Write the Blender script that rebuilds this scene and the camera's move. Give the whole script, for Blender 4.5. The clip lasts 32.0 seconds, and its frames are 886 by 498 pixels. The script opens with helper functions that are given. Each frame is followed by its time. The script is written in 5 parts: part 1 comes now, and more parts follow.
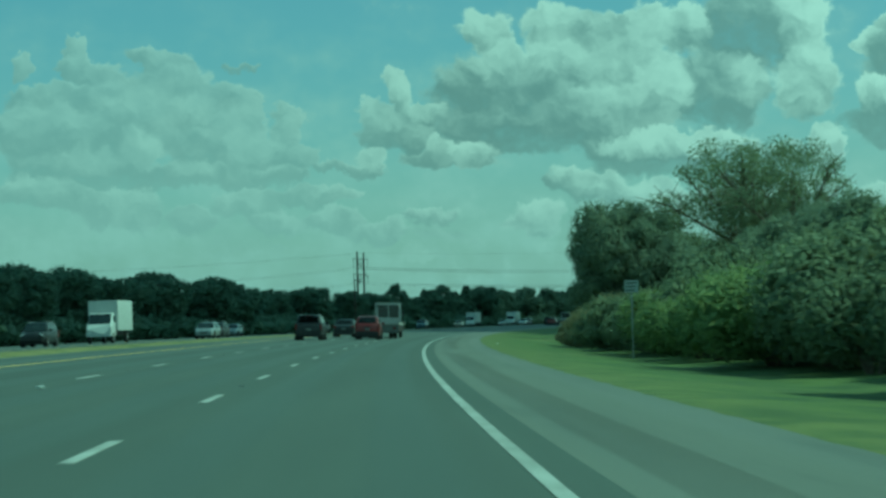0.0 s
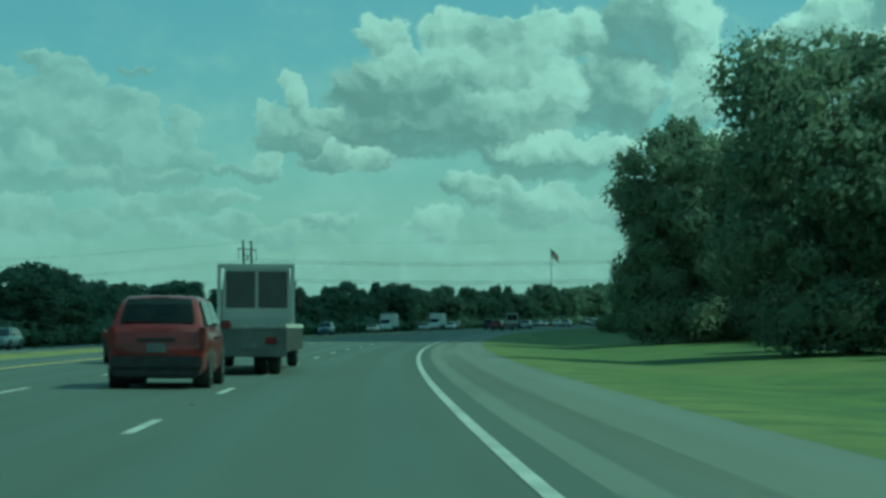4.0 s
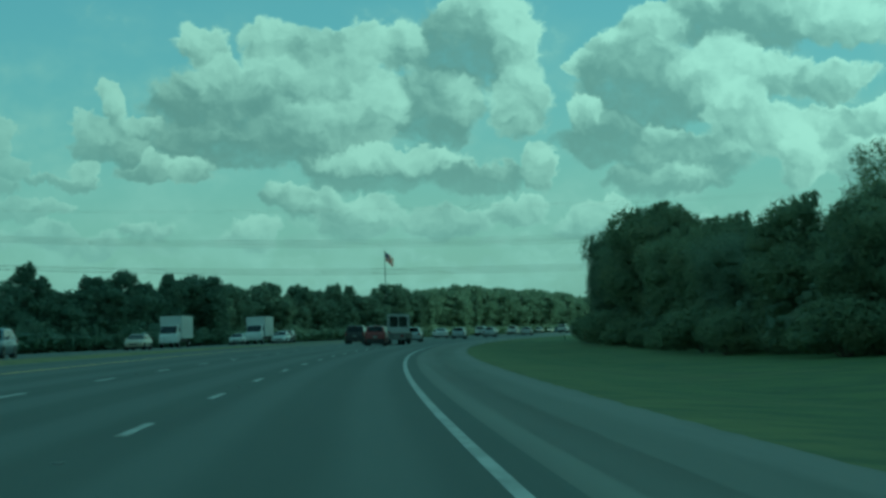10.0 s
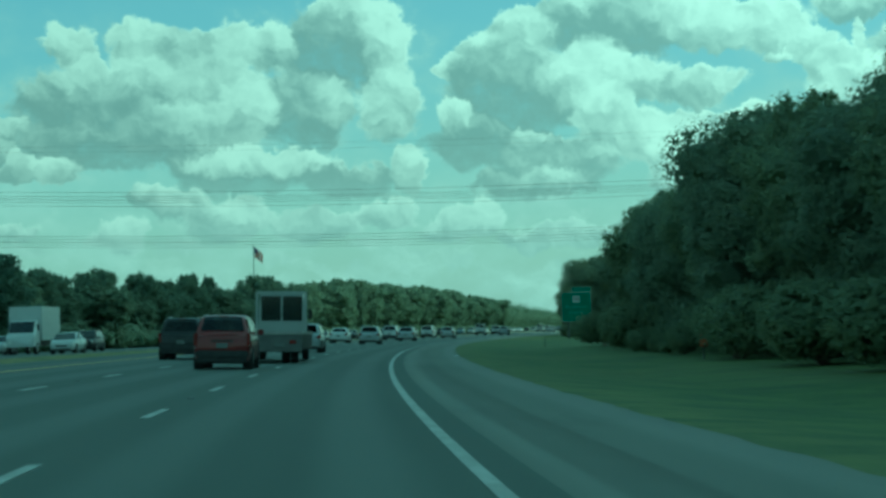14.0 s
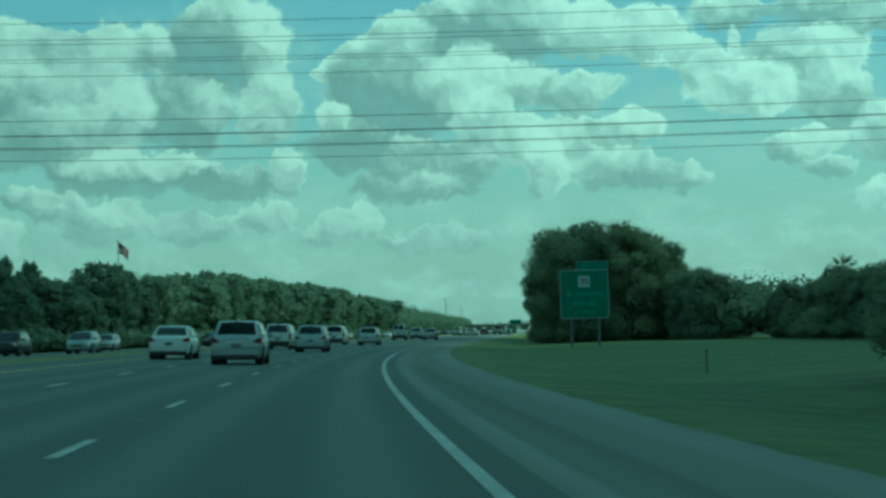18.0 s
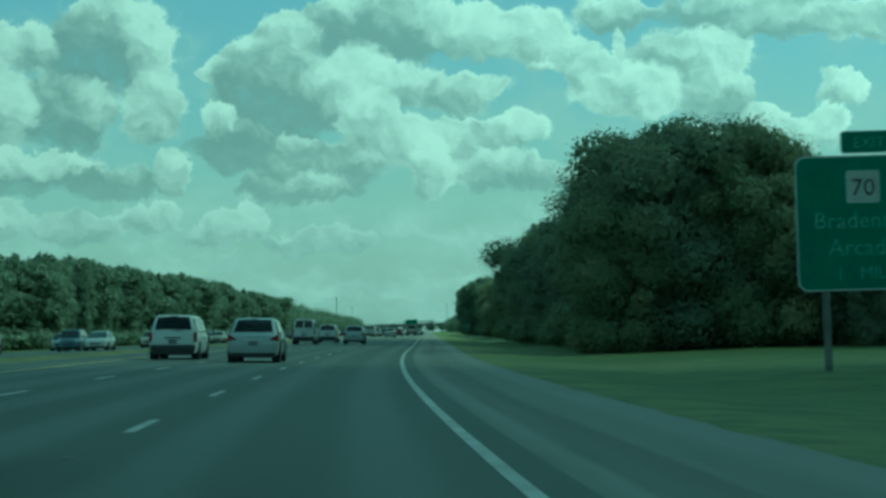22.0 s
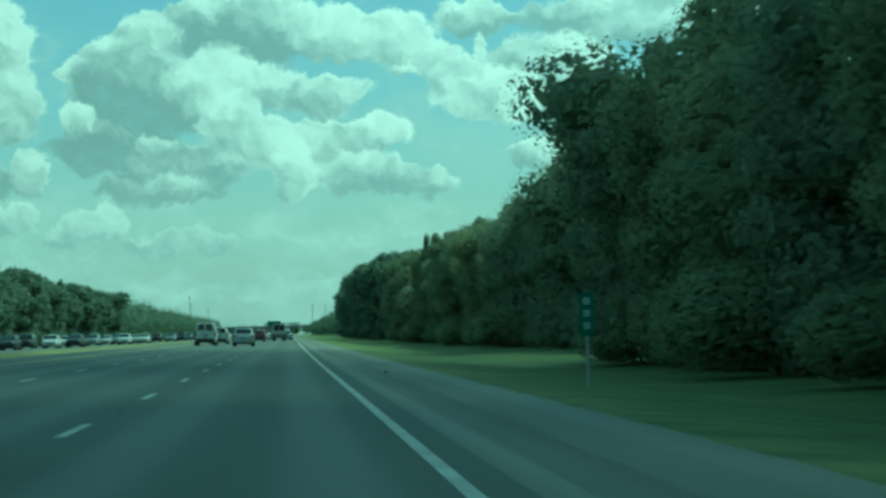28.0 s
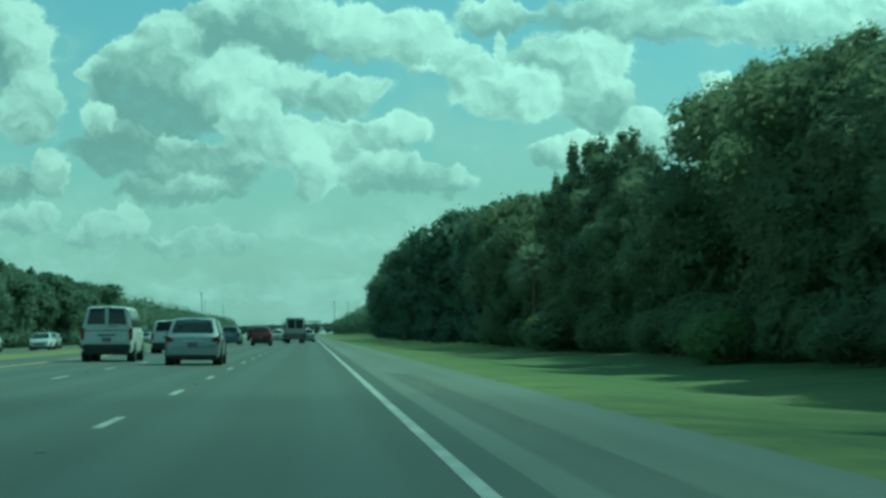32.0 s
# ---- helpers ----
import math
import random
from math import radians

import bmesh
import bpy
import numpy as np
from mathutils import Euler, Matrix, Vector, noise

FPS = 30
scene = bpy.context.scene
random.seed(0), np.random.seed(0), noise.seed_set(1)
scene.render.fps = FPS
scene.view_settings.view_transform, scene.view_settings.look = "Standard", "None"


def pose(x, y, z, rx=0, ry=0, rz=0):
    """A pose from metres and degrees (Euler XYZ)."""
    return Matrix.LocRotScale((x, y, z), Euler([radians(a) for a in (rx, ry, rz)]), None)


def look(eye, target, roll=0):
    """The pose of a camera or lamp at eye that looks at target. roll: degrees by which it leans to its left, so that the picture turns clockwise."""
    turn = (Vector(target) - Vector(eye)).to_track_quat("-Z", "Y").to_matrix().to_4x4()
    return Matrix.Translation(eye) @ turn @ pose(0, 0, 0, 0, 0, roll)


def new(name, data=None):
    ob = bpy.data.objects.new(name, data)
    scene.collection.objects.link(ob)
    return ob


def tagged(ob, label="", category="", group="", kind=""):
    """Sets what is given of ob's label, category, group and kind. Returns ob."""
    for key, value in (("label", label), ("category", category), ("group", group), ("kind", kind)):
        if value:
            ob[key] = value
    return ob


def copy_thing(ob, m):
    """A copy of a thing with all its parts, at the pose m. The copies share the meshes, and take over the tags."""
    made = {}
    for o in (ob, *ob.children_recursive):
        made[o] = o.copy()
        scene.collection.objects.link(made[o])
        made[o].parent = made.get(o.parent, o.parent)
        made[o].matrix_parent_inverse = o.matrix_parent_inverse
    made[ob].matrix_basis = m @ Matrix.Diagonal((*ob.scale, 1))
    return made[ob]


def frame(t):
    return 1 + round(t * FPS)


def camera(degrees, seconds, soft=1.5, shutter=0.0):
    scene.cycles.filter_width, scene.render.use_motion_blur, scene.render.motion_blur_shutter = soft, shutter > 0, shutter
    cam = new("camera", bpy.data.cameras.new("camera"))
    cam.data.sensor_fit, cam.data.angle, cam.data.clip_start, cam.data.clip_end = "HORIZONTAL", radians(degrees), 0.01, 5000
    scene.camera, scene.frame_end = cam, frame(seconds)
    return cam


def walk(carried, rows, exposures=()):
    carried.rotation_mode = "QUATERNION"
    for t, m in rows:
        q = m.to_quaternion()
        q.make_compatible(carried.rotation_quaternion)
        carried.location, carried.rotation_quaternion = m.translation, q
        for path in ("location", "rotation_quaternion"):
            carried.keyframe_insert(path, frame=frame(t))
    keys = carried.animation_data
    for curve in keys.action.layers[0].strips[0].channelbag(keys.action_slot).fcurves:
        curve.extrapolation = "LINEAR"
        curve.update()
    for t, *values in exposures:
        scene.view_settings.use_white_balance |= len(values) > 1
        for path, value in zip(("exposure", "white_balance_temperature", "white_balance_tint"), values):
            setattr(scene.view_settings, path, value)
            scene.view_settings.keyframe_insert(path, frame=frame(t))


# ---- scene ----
import itertools

# ---------------------------------------------------------------- the road's line
# compass bearing of the carriageway, degrees, every 20 m from the start
BEARING = [0.89, 1.33, 1.81, 2.31, 2.83, 3.36, 3.92, 4.53, 5.18, 5.88, 6.59, 7.28, 7.93, 8.48, 9.02, 9.57,
           10.12, 10.68, 11.34, 12.06, 12.79, 13.51, 14.18, 14.79, 15.36, 15.92, 16.55, 17.26, 18.03, 18.81,
           19.56, 20.22, 20.8, 21.3, 21.73, 21.94, 21.97, 21.89, 21.79, 21.75, 21.76, 21.82, 21.86, 21.89, 21.91]
S0, S1 = -300.0, 2600.0
_s = np.arange(S0, S1 + 0.5, 1.0)
_b = np.interp(_s, np.arange(len(BEARING)) * 20.0, BEARING)
_b = np.radians(np.where(_s < 0, BEARING[0] + _s * 0.022, _b))
_x = np.concatenate([[0], np.cumsum((np.sin(_b[1:]) + np.sin(_b[:-1])) / 2)])
_y = np.concatenate([[0], np.cumsum((np.cos(_b[1:]) + np.cos(_b[:-1])) / 2)])
_x -= np.interp(0, _s, _x)
_y -= np.interp(0, _s, _y)
FALL = 0.029            # the carriageway falls to the right
EDGE = 1.27             # right edge line
LANE = 3.66


def rise(lat):
    """Height of the ground across the road: banked carriageway, verge, ditch, median, far carriageway."""
    return float(np.interp(lat, [-70, -45, -36.5, -19, -17.5, -15.2, -12.4, 4.3, 5.2, 9.5, 13, 20, 60],
                           [-0.5, -0.4, 0.12, 0.3, 0.22, 0.02, 0.36, -0.125, -0.16, -0.5, -0.42, -0.3, -0.5]))


def on_road(s, lat, up=0.0):
    """The world point s metres along the road and lat metres to the right of the camera's line."""
    b = np.interp(s, _s, _b)
    return Vector((np.interp(s, _s, _x) + lat * np.cos(b), np.interp(s, _s, _y) - lat * np.sin(b), rise(lat) + up))


def turn(s):
    """Degrees about z that turn a thing's +y along the road."""
    return -math.degrees(np.interp(s, _s, _b))


# ---------------------------------------------------------------- camera and its drive
cam = camera(25.46, 32.0, soft=3.0, shutter=0.4)
# seconds, metres along the road, bearing and upward tilt in degrees
DRIVE = [
    (0, 0.00, 3.379, 2.181), (0.5, 13.10, 3.518, 2.181), (1, 26.20, 3.881, 2.206), (1.5, 39.31, 4.304, 2.208),
    (2, 52.43, 4.738, 2.228), (2.5, 65.56, 5.203, 2.224), (3, 78.70, 5.648, 2.257), (3.5, 91.85, 6.026, 2.239),
    (4, 105.01, 6.402, 2.239), (4.5, 118.16, 6.781, 2.253), (5, 131.31, 7.158, 2.276), (5.5, 144.45, 7.533, 2.306),
    (6, 157.59, 7.914, 2.338), (6.5, 170.72, 8.281, 2.358), (7, 183.84, 8.672, 2.347), (7.5, 196.95, 9.091, 2.378),
    (8, 210.06, 9.570, 2.397), (8.5, 223.16, 10.127, 2.406), (9, 236.27, 10.618, 2.396), (9.5, 249.39, 11.142, 2.418),
    (10, 262.52, 11.679, 2.432), (10.5, 275.66, 12.155, 2.400), (11, 288.80, 12.645, 2.393), (11.5, 301.95, 13.146, 2.406),
    (12, 315.10, 13.627, 2.378), (12.5, 328.27, 14.099, 2.381), (13, 341.44, 14.570, 2.387), (13.5, 354.61, 15.032, 2.392),
    (14, 367.80, 15.494, 2.408), (14.5, 380.99, 15.978, 2.400), (15, 394.18, 16.442, 2.415), (15.5, 407.39, 16.883, 2.439),
    (16, 420.60, 17.309, 2.456), (16.5, 433.81, 17.733, 2.454), (17, 447.03, 18.166, 2.417), (17.5, 460.24, 18.627, 2.437),
    (18, 473.45, 19.044, 2.438), (18.5, 486.67, 19.485, 2.443), (19, 499.88, 19.965, 2.451), (19.5, 513.09, 20.420, 2.453),
    (20, 526.31, 20.837, 2.427), (20.5, 539.52, 21.250, 2.425), (21, 552.72, 21.619, 2.407), (21.5, 565.92, 22.008, 2.438),
    (22, 579.11, 22.379, 2.379), (22.5, 592.30, 22.835, 2.419), (23, 605.48, 23.289, 2.381), (23.5, 618.65, 23.784, 2.370),
    (24, 631.82, 24.291, 2.347), (24.5, 645.00, 24.749, 2.296), (25, 658.23, 25.200, 2.290), (25.5, 671.49, 25.601, 2.277),
    (26, 684.79, 25.894, 2.217), (26.5, 698.13, 26.088, 2.306), (27, 711.52, 26.219, 2.352), (27.5, 724.94, 26.331, 2.367),
    (28, 738.40, 26.431, 2.362), (28.5, 751.88, 26.496, 2.348), (29, 765.36, 26.487, 2.335), (29.5, 778.85, 26.425, 2.306),
    (30, 792.33, 26.285, 2.305), (30.5, 805.82, 26.112, 2.308), (31, 819.31, 25.981, 2.306), (31.5, 832.80, 25.892, 2.335),
    (32, 846.29, 25.848, 2.356),
]


# how far the car strays to the right of its line, in metres
STRAY = ([0, 3, 5.5, 7, 10, 13, 17, 19, 22, 24, 26, 29, 31, 32], [0.0, -0.01, 0.0, -0.065, 0.085, 0.035, 0.025, 0.045, -0.11, 0.1, -0.02, 0.06, 0.18, 0.06])


def seat(t, s, bearing, tilt):
    p = on_road(s, float(np.mean(np.interp(np.linspace(t - 0.5, t + 0.5, 9), *STRAY))))
    return pose(p.x, p.y, 1.097, 90 + tilt, 0, -bearing) @ pose(0, 0, 0, 0, 0, -1.52)


KELVIN, TINT = 4720, -66
walk(cam, [(t, seat(t, s, b, u)) for t, s, b, u in DRIVE],
     exposures=[(t, e, KELVIN, TINT) for t, e in ((0, -0.58), (8, -0.56), (9.5, -0.56), (12, -0.4), (13.5, -0.24), (17, -0.38), (19, -0.52), (20.5, -0.55), (22, -0.48), (23, -0.44), (26, -0.26), (29, -0.26), (32, -0.38))])

# ---------------------------------------------------------------- sky, clouds and sun
SUN_BEARING, SUN_HEIGHT = 92.0, 50.0
_a, _e = radians(SUN_BEARING), radians(SUN_HEIGHT)
# heaps of cumulus: bearing, height above the horizon, half width and half height in degrees, and how much paler than its neighbours
BANK_A = [(-8.61, 7.72, 0.31, 0.43, 0.10), (-7.25, 8.20, 0.35, 0.31, 0.15), (-7.18, 7.67, 0.52, 0.42, 0.10), (-6.38, 7.32, 0.69, 0.45, 0.05),
          (-5.16, 7.96, 0.69, 0.31, 0.05), (-4.44, 7.66, 0.87, 0.43, 0.00), (-2.32, 7.64, 0.52, 0.16, -0.05), (-7.83, 6.87, 1.21, 0.43, 0.00),
          (-6.07, 6.70, 1.21, 0.61, 0.00), (-4.21, 7.01, 1.39, 0.66, 0.05), (-2.83, 6.67, 1.04, 0.52, 0.00), (-2.02, 6.55, 0.31, 0.49, 0.20),
          (-1.12, 6.37, 0.45, 0.31, 0.20), (-0.88, 6.12, 0.31, 0.24, 0.10), (-2.44, 5.74, 0.87, 0.78, 0.10), (-1.14, 5.55, 0.42, 0.78, 0.10),
          (-3.98, 6.08, 1.56, 0.78, -0.05), (-5.77, 5.86, 1.56, 0.87, 0.00), (-8.01, 5.72, 1.56, 1.04, 0.00)]
BANK_A2 = [(-5.38, 5.29, 0.61, 0.61, 0.15), (-3.51, 5.31, 1.21, 0.69, -0.10), (-1.97, 4.99, 1.04, 0.61, 0.00), (-7.23, 4.74, 1.91, 0.52, -0.10),
          (-4.34, 4.51, 2.60, 0.38, -0.15), (-0.90, 4.89, 0.69, 0.43, -0.05), (-1.74, 4.36, 1.39, 0.31, -0.10), (-8.20, 4.02, 1.39, 0.52, 0.05),
          (-6.45, 3.73, 1.04, 0.52, 0.00), (-5.33, 3.50, 0.78, 0.78, 0.10), (-3.88, 3.14, 0.69, 0.49, 0.05), (-2.25, 3.60, 1.04, 0.52, 0.00),
          (-0.44, 3.78, 1.21, 0.31, 0.00), (0.22, 3.88, 0.87, 0.17, 0.10), (1.52, 2.75, 0.87, 0.38, 0.10), (3.01, 3.20, 1.04, 0.28, 0.10),
          (0.21, 3.11, 1.04, 0.38, 0.00), (-1.60, 2.98, 0.87, 0.38, 0.00)]
BANK_A3 = [(2.04, 7.18, 0.42, 0.35, 0.25), (2.31, 6.68, 0.38, 0.45, 0.20), (1.36, 6.24, 0.38, 0.38, 0.25), (1.76, 5.77, 0.73, 0.66, 0.05),
          (2.68, 6.13, 0.95, 0.35, 0.05), (2.45, 5.59, 0.69, 0.49, 0.00), (3.18, 5.18, 0.24, 0.31, 0.20), (1.24, 4.93, 0.49, 0.35, 0.25),
          (1.26, 4.55, 0.62, 0.29, 0.00), (0.41, 4.62, 1.04, 0.19, 0.00),
          (3.39, 4.92, 1.16, 0.30, 0.00), (6.22, 2.94, 0.79, 0.59, 0.20), (7.65, 3.73, 0.66, 0.36, 0.00)]
BANK_B = [(4.83, 8.58, 0.86, 0.59, 0.25), (5.27, 7.88, 0.56, 0.40, 0.20), (6.98, 8.44, 1.02, 0.86, 0.25), (8.09, 8.34, 0.74, 0.74, 0.15),
          (9.28, 8.33, 0.96, 0.79, 0.20), (10.60, 8.30, 0.83, 0.74, 0.10), (12.56, 8.26, 1.73, 1.24, -0.25), (13.97, 8.47, 0.79, 1.32, 0.25),
          (12.67, 9.56, 0.91, 0.58, 0.20), (5.77, 6.74, 2.64, 1.32, -0.10), (6.84, 7.30, 0.50, 0.46, 0.20), (8.72, 6.79, 1.82, 1.32, -0.05),
          (9.70, 6.44, 0.99, 0.99, 0.20), (11.52, 6.57, 1.49, 1.16, -0.10), (14.01, 6.67, 0.92, 1.24, 0.20), (12.18, 6.63, 0.70, 0.66, 0.05)]
BANK_B2 = [(7.72, 6.23, 1.65, 0.66, 0.05), (6.23, 5.55, 3.14, 0.76, -0.15), (9.99, 5.04, 2.48, 0.43, 0.25), (10.07, 4.71, 1.57, 0.50, -0.20),
           (12.96, 4.52, 1.40, 0.53, -0.25), (14.58, 4.68, 0.43, 0.79, 0.20), (7.51, 4.02, 1.24, 0.43, 0.05), (9.55, 3.62, 0.66, 0.53, 0.20),
           (11.93, 3.38, 0.86, 0.40, 0.10), (6.01, 2.93, 0.86, 0.50, 0.15), (13.59, 3.52, 0.83, 0.40, 0.10), (16.31, 3.18, 0.83, 0.56, 0.15),
           (4.19, 4.89, 0.83, 0.36, 0.15)]
BANK_C = [(15.78, 7.66, 0.50, 0.43, 0.25), (16.78, 8.05, 0.76, 0.69, 0.25), (17.95, 8.76, 1.02, 0.73, 0.20), (19.20, 8.98, 1.19, 0.83, 0.00),
          (21.19, 8.86, 1.98, 0.99, -0.05), (23.43, 8.71, 1.40, 0.79, 0.20), (25.16, 8.57, 1.09, 0.91, 0.20), (26.38, 7.95, 0.76, 0.63, 0.15),
          (17.66, 7.05, 1.98, 1.40, -0.20), (19.99, 7.25, 1.16, 1.24, 0.25), (18.98, 6.95, 0.66, 0.83, 0.00), (20.29, 6.18, 0.99, 0.91, 0.25),
          (21.35, 5.57, 1.09, 0.83, 0.20), (22.68, 5.62, 0.83, 0.59, 0.10), (22.07, 4.73, 0.74, 0.96, 0.25), (16.00, 6.31, 0.76, 0.43, 0.25),
          (18.12, 5.65, 0.50, 0.40, 0.20)]
BANK_C2 = [(16.64, 5.43, 1.73, 0.76, -0.30), (18.93, 4.81, 1.82, 0.91, -0.15), (18.26, 4.25, 1.82, 0.46, -0.10), (23.13, 7.00, 1.40, 0.59, 0.10),
           (21.64, 7.21, 0.83, 0.66, 0.10), (24.33, 5.73, 1.24, 0.56, 0.15), (22.94, 6.06, 0.69, 0.33, 0.15), (23.89, 4.68, 1.32, 0.69, 0.10),
           (25.04, 4.56, 0.86, 0.50, 0.10), (26.02, 4.28, 0.83, 0.40, 0.00), (25.30, 7.67, 0.43, 0.21, 0.20)]
BANK_D = [(29.40, 7.58, 1.65, 0.91, -0.10), (30.62, 7.77, 1.02, 0.74, 0.15), (30.50, 6.56, 1.16, 0.86, -0.05), (27.70, 8.15, 0.23, 0.50, 0.20),
          (27.99, 6.75, 1.73, 0.76, 0.25), (27.10, 7.27, 0.99, 0.66, 0.10), (27.65, 9.12, 1.32, 0.56, 0.10), (31.55, 9.01, 2.81, 0.66, -0.05),
          (29.65, 5.21, 0.99, 0.40, 0.15), (32.23, 5.27, 1.57, 0.69, 0.10), (33.51, 5.53, 0.76, 0.69, 0.20), (32.17, 3.65, 1.32, 0.63, 0.20),
          (34.10, 6.63, 0.76, 0.56, 0.25), (30.27, 4.46, 0.83, 0.36, 0.00)]
BANK_L = [(9.63, 3.51, 1.02, 0.63, 0.15), (8.84, 3.36, 0.83, 0.66, 0.00), (11.78, 3.23, 1.40, 0.53, 0.05), (13.89, 3.47, 0.86, 0.40, 0.10),
          (15.60, 3.04, 0.91, 0.43, 0.05), (16.78, 3.29, 0.69, 0.56, 0.10), (18.22, 2.68, 1.07, 0.43, 0.10), (19.70, 2.73, 0.91, 0.36, 0.00),
          (9.49, 4.80, 1.98, 0.59, -0.20), (14.13, 3.43, 0.33, 0.26, 0.00)]
BANK_E = [(36.27, 8.65, 2.81, 0.73, 0.10), (33.02, 8.57, 2.15, 0.56, 0.05), (34.10, 6.66, 0.76, 0.53, 0.15), (31.86, 5.60, 0.86, 0.56, 0.15),
          (29.46, 5.06, 1.06, 0.40, 0.10), (30.66, 6.46, 0.99, 0.99, 0.00), (38.20, 8.86, 1.98, 0.99, 0.10), (37.39, 3.76, 1.98, 0.83, 0.10),
          (39.64, 5.11, 1.65, 0.99, 0.10)]
BANKS = BANK_A, BANK_A2, BANK_A3, BANK_B, BANK_B2, BANK_C, BANK_C2, BANK_D, BANK_L, BANK_E


class Nodes:
    """Short hand for node trees."""

    def __init__(self, tree):
        self.tree = tree
        tree.nodes.clear()

    def add(self, kind, inputs=()):
        n = self.tree.nodes.new("ShaderNode" + kind)
        for key, value in dict(inputs).items():
            if isinstance(value, bpy.types.NodeSocket):
                self.tree.links.new(value, n.inputs[key])
            else:
                n.inputs[key].default_value = value
        return n

    def math(self, op, a, b=0.0, c=0.0, clamp=False):
        n = self.add("Math", {0: a, 1: b, 2: c})
        n.operation, n.use_clamp = op, clamp
        return n.outputs[0]

    def vec(self, op, a, b=(0, 0, 0)):
        n = self.add("VectorMath", {0: a, 1: b})
        n.operation = op
        return n

    def mix(self, f, a, b):
        n = self.add("Mix")
        n.data_type = "RGBA"
        for k, v in ((0, f), (6, a), (7, b)):
            if isinstance(v, bpy.types.NodeSocket):
                self.tree.links.new(v, n.inputs[k])
            else:
                n.inputs[k].default_value = v if k == 0 else (*v, 1)[:4]
        return n.outputs[2]

    def ramp(self, f, lo, hi):
        n = self.add("MapRange", {0: f, 1: lo, 2: hi})
        n.interpolation_type = "SMOOTHSTEP"
        return n.outputs[0]

    def noise(self, v, scale, detail=4.0, rough=0.55, **kw):
        return self.add("TexNoise", {"Vector": v, "Scale": scale, "Detail": detail, "Roughness": rough, **kw}).outputs[0]


def make_sky():
    world = bpy.data.worlds.new("sky")
    scene.world = world
    world.use_nodes = True
    k = Nodes(world.node_tree)
    nishita = k.add("TexSky")
    nishita.sky_type, nishita.sun_disc = "NISHITA", False
    nishita.sun_elevation, nishita.sun_rotation = radians(SUN_HEIGHT), radians(SUN_BEARING)
    nishita.air_density, nishita.dust_density, nishita.ozone_density = 1.0, 1.5, 1.5
    sky = nishita.outputs[0]
    way = k.add("TexCoord").outputs["Generated"]
    xyz = k.add("SeparateXYZ", {0: way})
    az = k.math("MULTIPLY", k.math("ARCTAN2", xyz.outputs[0], xyz.outputs[1]), 57.2958)
    el = k.math("MULTIPLY", k.math("ARCSINE", xyz.outputs[2]), 57.2958)
    p = k.add("CombineXYZ", {0: az, 1: el, 2: 0.0}).outputs[0]
    # the place is pushed about by noise at two sizes before the heaps are laid out
    def pushed(at, scale, much):
        wob = k.add("TexNoise", {"Vector": at, "Scale": scale, "Detail": 5.0, "Roughness": 0.6}).outputs["Color"]
        push = k.vec("SCALE", k.vec("SUBTRACT", wob, (0.5, 0.5, 0.5)).outputs[0])
        push.inputs["Scale"].default_value = much
        return k.vec("ADD", at, push.outputs[0]).outputs[0]

    q = pushed(pushed(p, 0.5, 1.0), 1.6, 0.95)
    # the heaps, from the back forwards: each covers those behind it, pale at its sunny brow and grey below
    heap = k.add("CombineXYZ", {0: 0.5, 1: 0.0, 2: 0.0}).outputs[0]          # x: how pale, y: how thick
    for a, e, ra, re, pale in sorted(itertools.chain(*BANKS), key=lambda h: -h[1] + h[4]):
        d = k.add("VectorMath", {0: heap, 1: (0, 0, 1), 2: q})
        d.operation = "MULTIPLY_ADD"
        d = k.add("Mapping", {"Vector": d.outputs[0], "Location": (-a / ra, -e / re, 0), "Scale": (1 / ra, 1 / re, 0)}).outputs[0]
        over = k.ramp(k.vec("LENGTH", d).outputs["Value"], 1.22, 0.72)
        tone = k.add("MapRange", {0: k.vec("DOT_PRODUCT", d, (0.3, 0.85, 0)).outputs["Value"], 1: -1.0, 2: 1.0, 3: -0.03 + pale * 1.7, 4: 0.84 + pale * 0.85})
        heap = k.mix(over, heap, k.add("CombineXYZ", {0: tone.outputs[0], 1: 1.0}).outputs[0])
    shine, cover, _ = k.add("SeparateXYZ", {0: heap}).outputs
    # beyond them the sky goes on with the same broken cumulus
    rest = k.noise(k.vec("MULTIPLY", q, (0.16, 0.30, 0)).outputs[0], 1.0, 5.0)
    away = k.math("ADD", k.ramp(k.math("ABSOLUTE", k.math("SUBTRACT", az, 14.0)), 25, 32), k.ramp(el, 10.5, 13.0), clamp=True)
    rest = k.math("MULTIPLY", k.ramp(rest, 0.42, 0.55), away)
    low = k.noise(k.vec("MULTIPLY", q, (0.45, 1.2, 0)).outputs[0], 1.0, 5.0)
    low = k.math("MULTIPLY", k.ramp(low, 0.44, 0.66), k.math("SUBTRACT", 0.75, k.ramp(el, 2.6, 4.8)), clamp=True)

    # billows: rounded heads at three sizes, lit from the sun's side
    def heads(size, shift):
        at = k.vec("ADD", q, (shift * 0.35, shift * 0.65, 0)).outputs[0]
        n = k.add("TexVoronoi")
        n.voronoi_dimensions, n.feature = "2D", "SMOOTH_F1"
        n.inputs["Scale"].default_value, n.inputs["Smoothness"].default_value = size, 0.6
        k.tree.links.new(at, n.inputs["Vector"])
        return n.outputs[0]

    fine = k.noise(p, 2.2, 6.0, 0.6)
    soft = k.noise(k.vec("MULTIPLY", p, (0.38, 0.6, 0)).outputs[0], 1.0, 3.0, 0.5)
    relief = 0.0
